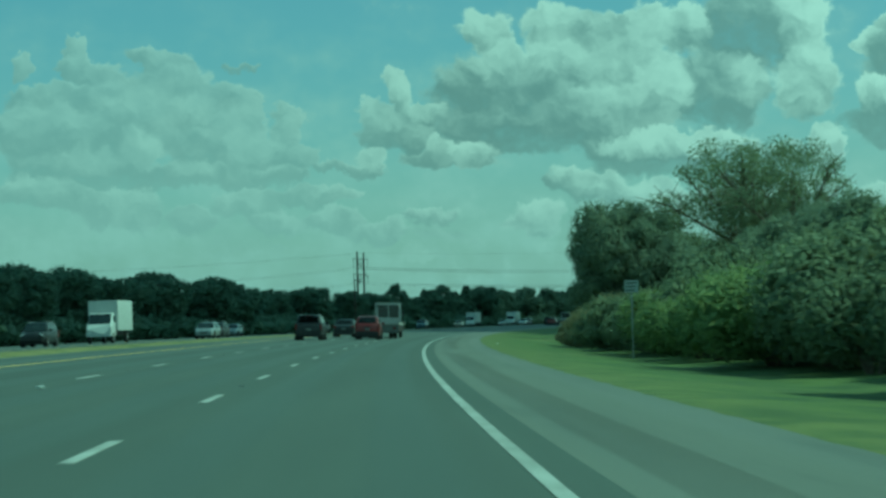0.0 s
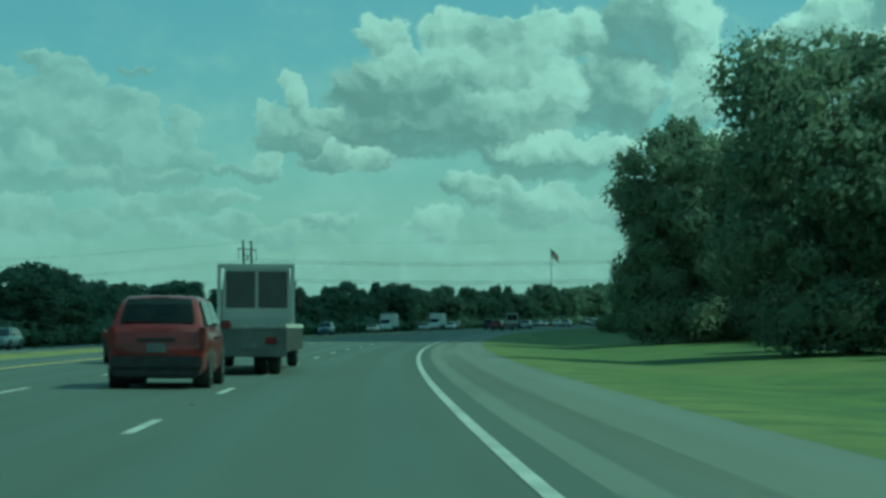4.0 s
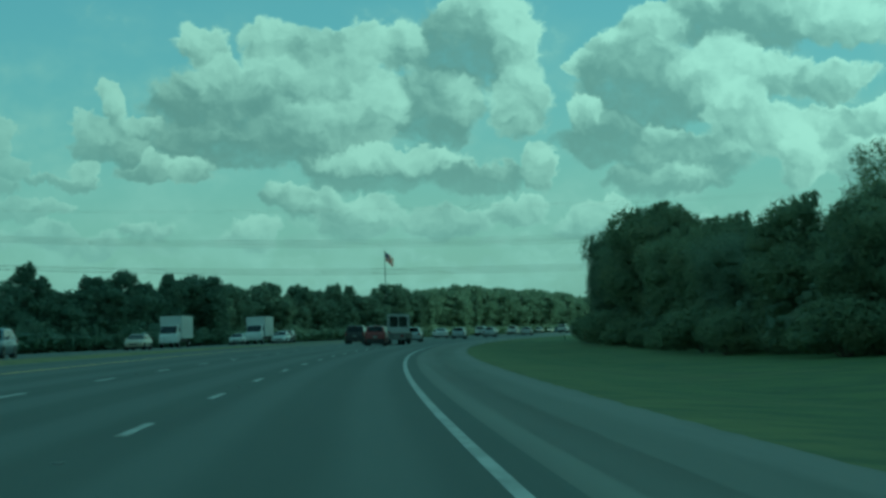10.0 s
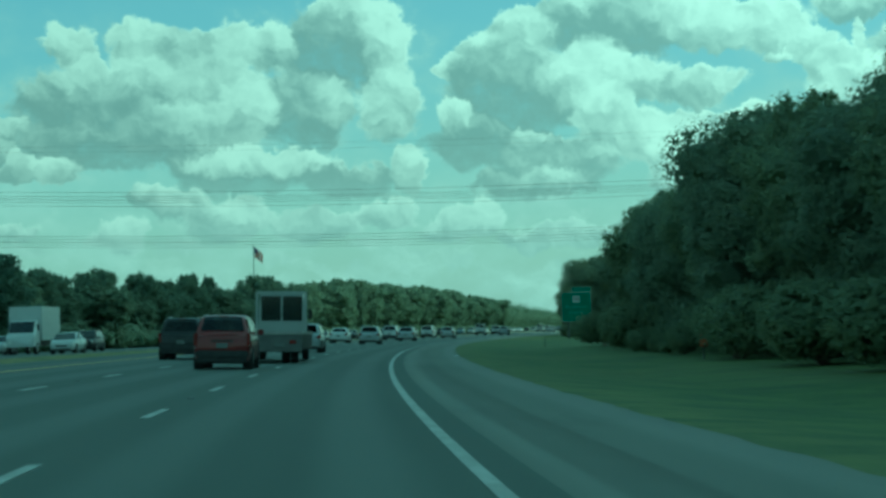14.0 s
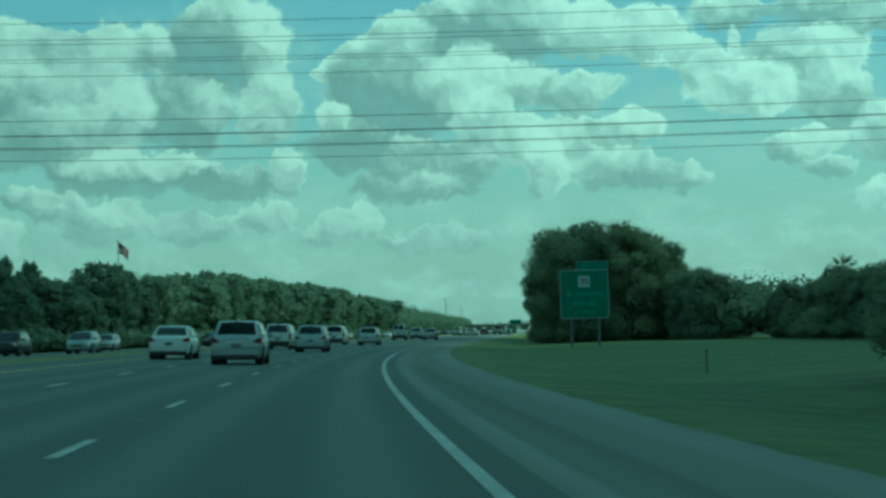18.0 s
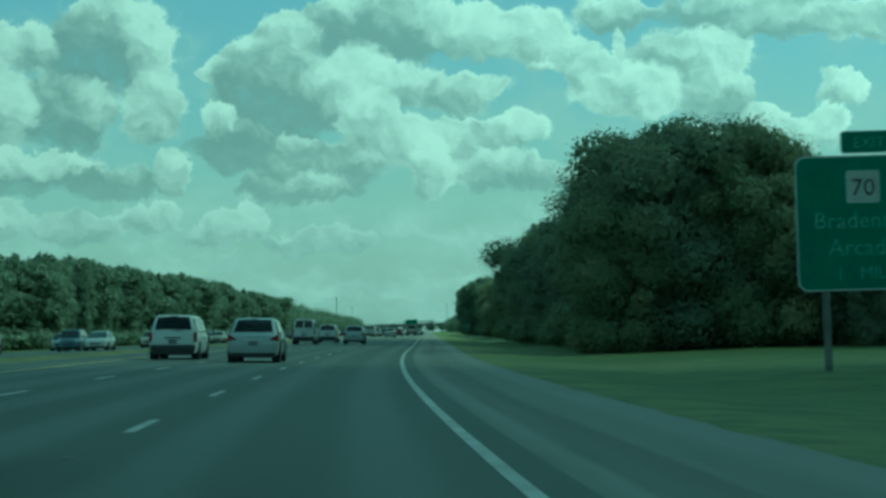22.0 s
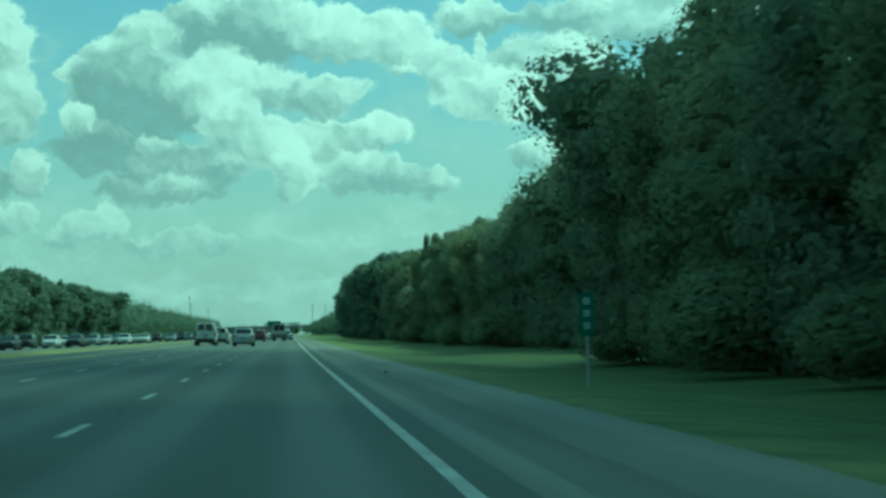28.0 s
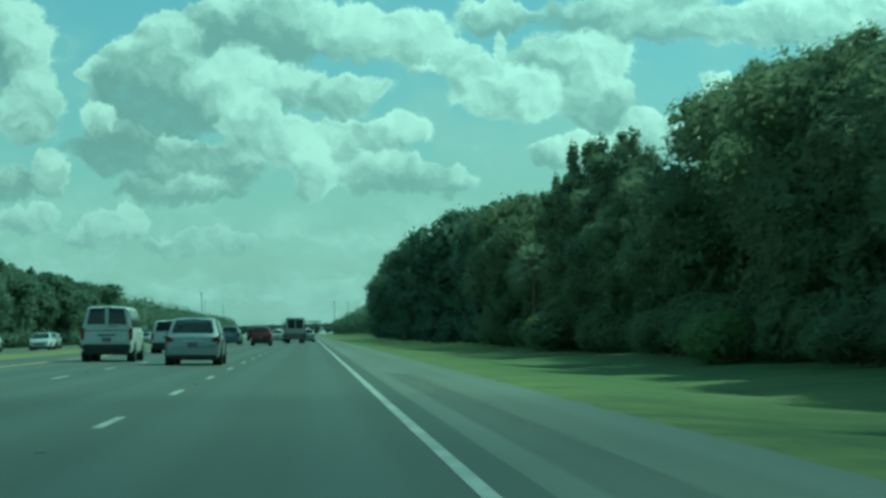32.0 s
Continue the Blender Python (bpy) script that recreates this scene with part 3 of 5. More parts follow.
def leaf_cloud(rng, lobes, count, size, core=0.5):
    """Small bent leaf clumps strewn through the shells of some lobes (x, y, z, rx, ry, rz), round lumpy masses of inner foliage."""
    lobes = np.array(lobes, dtype=float)
    weight = (lobes[:, 3] * lobes[:, 4] * lobes[:, 5]) ** (2 / 3)
    tries = count * 4 if len(lobes) < 80 else count
    pick = rng.choice(len(lobes), tries, p=weight / weight.sum())
    d = rng.normal(size=(tries, 3))
    d /= np.linalg.norm(d, axis=1)[:, None]
    if tries > count:
        # leaves grow where the light reaches: few of them deep inside a neighbouring lobe
        at = lobes[pick, :3] + d * lobes[pick, 3:]
        deep = np.full(tries, 9.0)
        for i, lobe in enumerate(lobes):
            deep = np.minimum(deep, np.where(pick == i, 9.0, np.linalg.norm((at - lobe[:3]) / lobe[3:], axis=1)))
        keep = np.argsort(np.where(deep > 0.86, 0, 1), kind="stable")[:count]
        pick, d = pick[keep], d[keep]
    r = 1 - 0.36 * rng.random(count) ** 2.0 + np.clip(0.07 * rng.normal(size=count), -0.2, 0.12)
    c = lobes[pick, :3] + d * lobes[pick, 3:] * r[:, None]
    if not core:
        r = rng.random(count) ** 0.45                                          # thin foliage all through the lobe
        c = lobes[pick, :3] + d * lobes[pick, 3:] * r[:, None]
    n = d + rng.normal(size=(count, 3)) * 0.6
    n /= np.linalg.norm(n, axis=1)[:, None]
    t = np.cross(n, rng.normal(size=(count, 3)))
    t /= np.linalg.norm(t, axis=1)[:, None]
    b = np.cross(n, t)
    deep = np.interp(r, [0.6, 0.78, 0.92, 1.05], [3.0, 1.9, 0.9, 0.5] if core else [1, 1, 1, 1])      # coarse inside, fine at the rim
    w = size * ((0.6 + 0.8 * rng.random(count)) * deep)[:, None]
    l = w * (0.75 + 0.4 * rng.random(count))[:, None]
    bend = n * w * 0.35
    v = np.stack([c - t * l, c - b * w * 0.55 - bend, c + t * l, c + b * w * 0.55 - bend], 1).reshape(-1, 3)
    v[:, 2] = np.maximum(v[:, 2], 0.05)
    faces = [(4 * i, 4 * i + 1, 4 * i + 2, 4 * i + 3) for i in range(count)]
    if core:
        n = len(CLUMP)
        lump = 1 + 0.16 * rng.normal(size=(len(lobes), n, 1)).clip(-1.5, 1.0)
        w = (lobes[:, None, :3] + CLUMP[None] * lump * lobes[:, None, 3:] * core).reshape(-1, 3)
        w[:, 2] = np.maximum(w[:, 2], 0.05)
        more = (CLUMP_FACES[None] + 4 * count + n * np.arange(len(lobes))[:, None, None]).reshape(-1, 3)
        v = np.concatenate([v, w])
        faces += more.tolist()
    return v, faces


def tree_kind(seed, height, spread, base, count, size, mat, open_crown=0.0, tuft=0.0, twigs=0, spikes=0):
    """Meshes for one kind of tree: trunk with limbs, and crown."""
    rng = np.random.default_rng(seed)
    bm = bmesh.new()
    lobes = []
    lean = rng.normal(size=2) * 0.3
    fork = height * max(base, 0.22)
    rod(bm, (0, 0, -0.3), (lean[0] * 0.4, lean[1] * 0.4, fork), height * 0.024, height * 0.017, 9)
    rod(bm, (lean[0] * 0.4, lean[1] * 0.4, fork - 0.1), (lean[0], lean[1], height * 0.8), height * 0.016, height * 0.005, 7)
    limbs = 9
    for i in range(limbs):
        a = i * 2.4 + rng.random()
        z0 = fork + (height * 0.55 - fork) * rng.random()
        reach = spread * (0.45 + (0.5 if open_crown > 0.9 else 0.28) * rng.random())
        z1 = min(height * (0.93 if open_crown > 0.9 else 0.8), z0 + height * (0.12 + 0.3 * rng.random()))
        tip = (math.cos(a) * reach, math.sin(a) * reach, z1)
        rod(bm, (lean[0] * 0.5, lean[1] * 0.5, z0), tip, height * 0.009, height * 0.003, 6)
        k = spread * (0.30 + 0.22 * rng.random()) * (1 - 0.5 * open_crown)
        lobes.append((*tip, k, k, k * (0.65 + 0.3 * rng.random())))
        if open_crown < 0.9:
            mid = Vector((lean[0] * 0.5, lean[1] * 0.5, z0)).lerp(Vector(tip), 0.62)
            lobes.append((mid.x, mid.y, mid.z - k * 0.2, k * 1.05, k * 1.05, k * 0.95))
        for j in range(twigs):
            d = Vector(rng.normal(size=3)) + Vector((math.cos(a), math.sin(a), 0.9)) * 0.8
            start = Vector((lean[0] * 0.5, lean[1] * 0.5, z0)).lerp(Vector(tip), 0.55 + 0.45 * rng.random())
            rod(bm, start, start + d.normalized() * k * (1.0 + 0.6 * rng.random()), height * 0.0025, height * 0.001, 4)
    for i in range(9):
        a, q = rng.random() * 6.28, rng.random()
        z = height * (base + 0.12 + (0.8 - base) * q)
        out = spread * 0.72 * math.sqrt(max(0.05, 1 - ((z / height - 0.5) / 0.55) ** 2)) * (0.5 + 0.5 * rng.random())
        k = spread * (0.24 + 0.24 * rng.random()) * (1 - 0.55 * open_crown)
        lobes.append((math.cos(a) * out, math.sin(a) * out, z, k, k, k * 0.8))
    if open_crown > 0.9:
        # many small sprays all through the crown
        for i in range(46):
            d = Vector(rng.normal(size=3)).normalized() * rng.uniform(0.45, 1.0)
            k = spread * rng.uniform(0.19, 0.32)
            lobes.append((d.x * spread * 0.85, d.y * spread * 0.85, height * (0.66 + 0.27 * d.z), k, k, k * 0.9))
    else:
        # the crown's outer billows
        for i in range(26):
            up = 1 - 1.75 * (i + 0.5) / 26
            flat, a = math.sqrt(max(0.0, 1 - up * up)), i * 2.4 + rng.random()
            k = spread * rng.uniform(0.19, 0.32)
            lobes.append((math.cos(a) * flat * spread * 0.68, math.sin(a) * flat * spread * 0.68, height * ((base + 0.97) / 2 + up * (0.8 - base) / 2), k, k, k * 0.85))
    lobes.append((lean[0], lean[1], height * 0.86, spread * (0.4 if open_crown < 0.9 else 0.2), spread * (0.4 if open_crown < 0.9 else 0.2), height * (0.13 if open_crown < 0.9 else 0.08)))
    for i in range(int(tuft)):
        a = rng.random() * 6.28
        lobes.append((math.cos(a) * spread * 0.5 * rng.random(), math.sin(a) * spread * 0.5 * rng.random(), height * (0.86 + 0.1 * rng.random()),
                      spread * 0.12, spread * 0.12, height * 0.085))
    if spikes:
        for i in range(spikes):
            a, q = i * 2.4, spread * 0.42 * rng.random()
            lobes.append((math.cos(a) * q, math.sin(a) * q, height * (0.86 + 0.16 * rng.random()), spread * 0.13, spread * 0.13, height * 0.12))
    if base < 0.06:
        for i in range(7):
            a = i * 0.9 + rng.random() * 0.5
            lobes.append((math.cos(a) * spread * 0.5, math.sin(a) * spread * 0.5, height * 0.12, spread * 0.36, spread * 0.36, height * 0.13))
    if open_crown < 0.5:
        lobes.append((0, 0, height * (base + 0.95) / 2, spread * 0.52, spread * 0.52, height * (0.84 - base) / 2))
    v, f = leaf_cloud(rng, lobes, count, size, 0.0 if open_crown > 0.9 else 0.5)
    return mesh_of("trunk", bm, M_BARK), quads("crown", v, f, mat)


def shrub_kind(seed, height, spread, count, size, mat):
    rng = np.random.default_rng(seed)
    bm = bmesh.new()
    lobes = []
    for i in range(8):
        a, r = rng.random() * 6.28, spread * 0.6 * math.sqrt(rng.random())
        h = height * (0.5 + 0.5 * rng.random())
        rod(bm, (0.1 * math.cos(a), 0.1 * math.sin(a), -0.2), (math.cos(a) * r, math.sin(a) * r, h * 0.75), 0.05, 0.015, 5)
        k = spread * (0.3 + 0.2 * rng.random())
        lobes.append((math.cos(a) * r, math.sin(a) * r, h * 0.55, k, k, h * 0.48))
    v, f = leaf_cloud(rng, lobes, count, size)
    return mesh_of("stems", bm, M_BARK), quads("crown", v, f, mat)


OAK = [tree_kind(11, 11.0, 4.8, 0.03, 12500, 0.094, M_LEAF[0]), tree_kind(12, 11.0, 4.4, 0.02, 12500, 0.094, M_LEAF[0]),
       tree_kind(13, 11.0, 4.2, 0.04, 12500, 0.092, M_LEAF[1], 0, 5), tree_kind(14, 11.0, 3.6, 0.03, 12000, 0.092, M_LEAF[1], 0, 7)]
AIRY = [tree_kind(21, 12.0, 4.4, 0.38, 16000, 0.075, M_LEAF[1], 0.95, twigs=16), tree_kind(22, 12.0, 4.8, 0.04, 18000, 0.09, M_LEAF[0], 0.3, 8)]
FINE = [tree_kind(15, 11.0, 4.8, 0.03, 17000, 0.095, M_LEAF[0]), tree_kind(16, 11.0, 4.3, 0.03, 17000, 0.095, M_LEAF[1], 0, 7)]
SPIKY = [tree_kind(51, 11.0, 3.4, 0.12, 13000, 0.085, M_LEAF[0], 0.2, 0, 0, 12), tree_kind(52, 11.0, 3.0, 0.3, 11000, 0.085, M_LEAF[1], 0.3, 0, 0, 9)]
FAR = [tree_kind(31, 11.0, 4.6, 0.03, 3200, 0.2, M_FARLEAF), tree_kind(32, 11.0, 4.2, 0.03, 3200, 0.2, M_FARLEAF),
       tree_kind(33, 11.0, 3.8, 0.05, 3200, 0.2, M_FARLEAF, 0.2, 8), tree_kind(34, 11.0, 4.0, 0.04, 3200, 0.2, M_FARLEAF, 0, 6)]
SHRUB = [shrub_kind(41, 3.2, 2.6, 2800, 0.1, M_LEAF[1]), shrub_kind(42, 3.0, 2.8, 2800, 0.1, M_LEAF[3]), shrub_kind(43, 2.6, 2.6, 2800, 0.1, M_LEAF[2])]


def plant(name, kind, s, lat, height, wide, spin, own, label, category, group, low="trunk"):
    p = on_road(s, lat)
    ob = thing(name, label, category, group, at=pose(p.x, p.y, p.z - 0.05, 0, 0, spin))
    k = height / own
    for nm, me in ((low, kind[0]), ("crown", kind[1])):
        o = part(nm, me, None, ob)
        o.scale = (k * wide, k * wide, k)
    return ob


rng = random.Random(5)
WOOD = "dense dark green broadleaf tree in the roadside wood"
# single trees that stand out: kind, distance along, distance to the right, height, width
for kind, s, lat, height, wide, label in (
        (AIRY[0], 122, 20.5, 12.9, 1.12, "tall tree with thin brownish foliage and bare twigs above the shrubs"),
        (AIRY[0], 116, 22.5, 12.4, 1.0, "tall tree with thin brownish foliage and bare twigs above the shrubs"),
        (FINE[0], 178, 17.5, 12.6, 0.95, "broad dark green tree with yellowing upper leaves"),
        (FINE[1], 188, 22.5, 10.0, 1.0, "broad dark green tree with yellowing upper leaves"),
        (AIRY[1], 224, 17.0, 13.5, 1.0, "tall loose-crowned tree leaning over the verge"),
        (FINE[1], 231, 20.5, 13.0, 1.0, "tall dark tree behind the mown verge"),
        (AIRY[0], 352, 24.0, 10.4, 0.8, "half-bare tree with wispy top branches"),
        (FINE[1], 421, 20.0, 11.6, 1.1, "rounded dark tree with spiky upright top shoots"),
        (FINE[0], 430, 22.0, 11.2, 1.1, "rounded dark tree with spiky upright top shoots"),
        (OAK[0], 462, 19.5, 12.4, 0.9, WOOD), (OAK[1], 239, 19.0, 7.6, 1.0, WOOD), (OAK[2], 251, 21.5, 7.2, 1.1, WOOD), (OAK[2], 519, 20.3, 11.6, 1.0, "tall dark tree at the end of the wood"),
        (FINE[0], 692, 17.2, 13.8, 1.06, "large spreading dark oak behind the green road sign"),
        (OAK[1], 697, 24.5, 12.2, 1.05, "dark oak beside the large spreading one"),
        (FINE[1], 690, 13.4, 9.4, 1.1, "dark oak beside the large spreading one"), (FINE[1], 690, 21.0, 12.8, 1.0, "dark oak beside the large spreading one"),
        (OAK[1], 703, 16.6, 12.4, 1.1, "dark oak beside the large spreading one"), (FINE[1], 712, 16.0, 8.2, 1.3, "dark oak beside the large spreading one"),
        (AIRY[0], 697, 15.6, 14.0, 1.05, "loose-crowned oak reaching out over the verge"),
        (FINE[0], 723, 16.4, 8.4, 1.3, WOOD), (OAK[1], 735, 16.0, 10.0, 1.2, WOOD),
        (FINE[0], 766, 21.0, 12.4, 1.0, WOOD), (OAK[0], 873, 23.0, 16.6, 0.85, WOOD), (OAK[2], 879, 25.0, 16.4, 0.85, WOOD), (FINE[1], 912, 19.5, 10.6, 0.9, WOOD), (FINE[1], 918, 22.5, 12.0, 0.9, WOOD),
        (SPIKY[0], 954, 18.0, 11.3, 1.15, "slim tree with pointed upright shoots"), (SPIKY[1], 963, 17.2, 11.3, 1.15, "slim tree with pointed upright shoots and a bare trunk"),
        (SPIKY[1], 976, 17.6, 10.5, 1.0, "slim tree with pointed upright shoots and a bare trunk"), (SPIKY[0], 1003, 19.5, 11.4, 0.9, "slim tree with pointed upright shoots"),
        (SPIKY[1], 1022, 19.5, 11.2, 1.0, "slim tree with pointed upright shoots and a bare trunk"),
        (SPIKY[0], 986, 21.5, 12.2, 0.9, "tall slim tree with pointed upright shoots")):
    plant("tree", kind, s, lat, height, wide, rng.uniform(0, 360), 12.0 if kind in AIRY else 11.0, label, "tree", "roadside trees")
# the wood on the right: how far back its trees stand, and how tall they are, along the road
WOOD_AT = ([14, 60, 110, 140, 165, 200, 236, 250, 330, 350, 445, 480, 528, 534, 670, 676, 715, 740, 820, 826, 858, 864, 890, 905, 1010, 1400],
           [17, 17, 20, 26, 24, 25, 24, 30, 25, 20, 20, 19.5, 19.5, 42, 40, 30, 17, 16.5, 16.0, 30, 28, 22.5, 21, 19.5, 17.4, 18])
WOOD_TALL = ([14, 110, 118, 240, 330, 360, 400, 430, 455, 485, 500, 528, 534, 670, 690, 706, 712, 724, 740, 752, 765, 800, 820, 826, 855, 868, 875, 881, 920, 943, 948, 972, 980, 1000, 1060, 1400],
             [4.6, 6.3, 7.5, 8.5, 7.4, 7.4, 8.2, 10.2, 11.2, 10.3, 9.6, 9.2, 6.0, 6.5, 10, 10.5, 8.0, 8.8, 10.8, 12, 12.2, 12.6, 12.4, 13.4, 14.4, 15, 14.4, 11.2, 11.2, 10.4, 8.6, 8.8, 10.2, 11.8, 14.4, 16])
s = 14.0
while s < 1300:
    back, tall = float(np.interp(s, *WOOD_AT)), float(np.interp(s, *WOOD_TALL))
    plant("tree", rng.choice(OAK if s < 905 else [OAK[2], OAK[3], FINE[1]] if s < 1010 else FAR), s, back + rng.uniform(-0.7, 1.2), tall * rng.uniform(0.84, 1.1), rng.uniform(1.05, 1.25),
          rng.uniform(0, 360), 11.0, WOOD, "tree", "roadside trees")
    s += rng.uniform(4.2, 5.2) if 822 < s < 915 or 532 < s < 676 else rng.uniform(7.0, 9.0) if s < 1000 else rng.uniform(13, 17)


def palm_kind(seed, height, fronds, reach):
    """Meshes for a fan palm: a ringed trunk, and a crown of drooping fans of narrow leaflets."""
    g = np.random.default_rng(seed)
    bm = bmesh.new()
    for i in range(12):
        z = height * i / 12
        rod(bm, (0, 0, z - 0.2 * (i == 0)), (0, 0, z + height / 12), 0.2, 0.17, 9)
    verts, faces = [], []
    for i in range(fronds):
        a, up = i * 2.4, 1.2 - 1.9 * i / fronds
        out = Vector((math.cos(a) * math.cos(up), math.sin(a) * math.cos(up), math.sin(up)))
        side = out.cross(Vector((0, 0, 1))).normalized()
        hub = Vector((0, 0, height)) + out * reach * 0.5
        rod(bm, (0, 0, height - 0.1), hub, 0.03, 0.015, 4)
        for j in range(15):
            b = (j - 7) * 0.17
            way = (out * math.cos(b) + side * math.sin(b)).normalized()
            tip = hub + way * reach * g.uniform(0.5, 0.62) - Vector((0, 0, reach * 0.22))
            mid = hub.lerp(tip, 0.5) + Vector((0, 0, reach * 0.07))
            wide = way.cross(Vector((0, 0, 1))).normalized() * 0.04
            n = len(verts)
            verts += [hub - wide * 0.3, hub + wide * 0.3, mid + wide, mid - wide, tip]
            faces += [(n, n + 1, n + 2, n + 3), (n + 3, n + 2, n + 4)]
    return mesh_of("trunk", bm, M_BARK), quads("crown", verts, faces, M_LEAF[0])


PALM = palm_kind(61, 6.2, 34, 2.4)
for s, lat, height in ((652, 39.0, 5.9), (972, 14.6, 5.4), (1012, 14.8, 5.8)):
    plant("palm", PALM, s, lat, height, 1.0, rng.uniform(0, 360), 6.2, "fan palm with drooping fronds at the edge of the wood", "palm tree", "palms")
# shrubs along its foot
for s, lat, tall in ((916, 14.4, 2.1), (696, 12.6, 1.9), (703, 12.8, 1.6), (968, 15.0, 2.4)):
    plant("shrub", SHRUB[1], s, lat, tall, 1.1, rng.uniform(0, 360), 3.0, "bright yellow-green shrub in the sun beside the wood", "shrub", "roadside shrubs", "stem")
SHRUB_AT = ([12, 60, 85, 105, 125, 132, 150, 250, 335, 345, 440, 450, 528, 534, 690, 705, 740, 818, 824, 856, 862, 905, 1030],
            [12.4, 12.4, 11.9, 10.9, 10.6, 20, 22, 25, 22, 17, 16.5, 14.5, 16.5, 37, 36, 14.5, 13.0, 13, 27, 25, 19, 16.5, 16])
s = 12.0
while s < 1030:
    lat = float(np.interp(s, *SHRUB_AT))
    early = s < 128
    kind = rng.choice([0, 0, 1] if s < 82 else [2, 2, 0] if early else [0])
    tall = rng.uniform(2.0, 4.4) if s < 82 else rng.uniform(1.7, 3.4) if early else rng.uniform(1.2, 3.4)
    for row in range(2 if early else 1):
        plant("shrub", SHRUB[kind], s + row * 1.7, lat + row * 3.0 + rng.uniform(-0.6, 1.0), tall * (1 + 0.25 * row), rng.uniform(0.95, 1.25) * (1 if early else 1.2), rng.uniform(0, 360), 3.0,
              ("green pepper shrub", "bright yellow-green roadside shrub", "dry brownish-green shrub")[kind] + " at the edge of the mown grass", "shrub", "roadside shrubs", "stem")
    s += rng.uniform(3.4, 4.8) if early else rng.uniform(5.0, 16.0)
# trees beyond the far carriageway
FAR_AT = ([-40, 500, 620, 640, 850, 1080, 1350, 2400], [-62, -63, -60, -66, -70, -68, -70, -66])
FAR_TALL = ([-40, 560, 610, 640, 660, 860, 1060, 1350, 2400], [11.5, 11.5, 13, 13, 12, 15, 18, 19, 16])
s = -30.0
while s < 1500:
    back, tall = float(np.interp(s, *FAR_AT)), float(np.interp(s, *FAR_TALL))
    plant("tree", rng.choice(FAR), s, back - rng.uniform(-1, 5), tall * rng.uniform(0.78, 1.08), rng.uniform(1.2, 1.6), rng.uniform(0, 360), 11.0,
          "dark green tree in the wood beyond the far carriageway", "tree", "trees beyond the far carriageway")
    s += rng.uniform(12.5, 18)
far_rng = random.Random(5)
s = 540.0
while s < 1350:
    back, tall = float(np.interp(s, *FAR_AT)), float(np.interp(s, *FAR_TALL))
    plant("tree", far_rng.choice(FAR), s, back - far_rng.uniform(0, 5), tall * far_rng.uniform(1.0, 1.18), far_rng.uniform(0.65, 0.95), far_rng.uniform(0, 360), 11.0,
          "tall slim tree standing out of the wood beyond the far carriageway", "tree", "trees beyond the far carriageway")
    s += far_rng.uniform(14, 48)


def far_woods():
    """The depth of the woods on both sides and across the distance, which nobody could count."""
    g = np.random.default_rng(77)
    lobes = []
    for s in np.arange(-40, 2500, 11.0):
        tall = float(np.interp(s, *FAR_TALL)) * 0.8
        for lat in (float(np.interp(s, *FAR_AT)) - 9, float(np.interp(s, *FAR_AT)) - 17):
            p = on_road(s + g.uniform(-4, 4), lat + g.uniform(-3, 3))
            lobes.append((p.x, p.y, tall * 0.5, 6.5, 6.5, tall * g.uniform(0.42, 0.56)))
        if s > 1480:
            for shift in (-3, 2):
                p = on_road(s + g.uniform(-4, 4), float(np.interp(s, *FAR_AT)) + shift)
                lobes.append((p.x, p.y, tall * 0.6, 5.0, 5.0, tall * g.uniform(0.45, 0.75)))
        p = on_road(s, float(np.interp(s, *FAR_AT)) + 1)
        lobes.append((p.x, p.y, 1.6, 6.5, 4.5, 2.0))
        if s < 900:
            p = on_road(s + 5.5, float(np.interp(s, *FAR_AT)) + g.uniform(-3, 0))
            lobes.append((p.x, p.y, 2.2, 5.5, 4.0, 3.2))
    for s in np.arange(1290, 2500, 11.0):
        p = on_road(s + g.uniform(-4, 4), 24 + g.uniform(-3, 6))
        lobes.append((p.x, p.y, 5.5, 7, 7, g.uniform(5.5, 7)))
    for lat in np.arange(-260, 260, 12.0):
        p = on_road(2560, lat)
        lobes.append((p.x, p.y, 5, 9, 9, g.uniform(5, 8)))
    v, f = leaf_cloud(g, lobes, 180000, 0.4)
    tagged(new("far_woods", quads("far_woods", v, f, M_FARLEAF)), "depth of dark green woods behind the roadside trees", "woods", kind="stuff")


def wood_depth():
    """The rear rows and the undergrowth of the wood beside the verge."""
    g = np.random.default_rng(78)
    lobes = []
    for s in np.arange(10, 1010, 6.0):
        tall, back = float(np.interp(s, *WOOD_TALL)) * 0.84, float(np.interp(s, *WOOD_AT))
        for row in (3.0, 8.0, 14.0):
            p = on_road(s + g.uniform(-2, 2), back + row)
            lobes.append((p.x, p.y, tall * 0.40, 4.6, 4.6, tall * g.uniform(0.36, 0.44)))
        p = on_road(s + g.uniform(-2, 2), back + g.uniform(0.0, 2.0))
        lobes.append((p.x, p.y, 1.2, 3.6, 3.2, g.uniform(1.6, 2.8)))
    v, f = leaf_cloud(g, lobes, 170000, 0.24)
    tagged(new("undergrowth", quads("undergrowth", v, f, M_LEAF[0])), "dark undergrowth and rear rows of the roadside wood", "undergrowth", kind="stuff")


far_woods()
wood_depth()


# ---------------------------------------------------------------- power line, poles, flag, masts
def upright(s, lat):
    p = on_road(s, lat)
    return pose(p.x, p.y, p.z, 0, 0, turn(s))


LINE = [(571.0, -86.0), (564.0, 105.0)]      # the two towers, along and to the right of the road


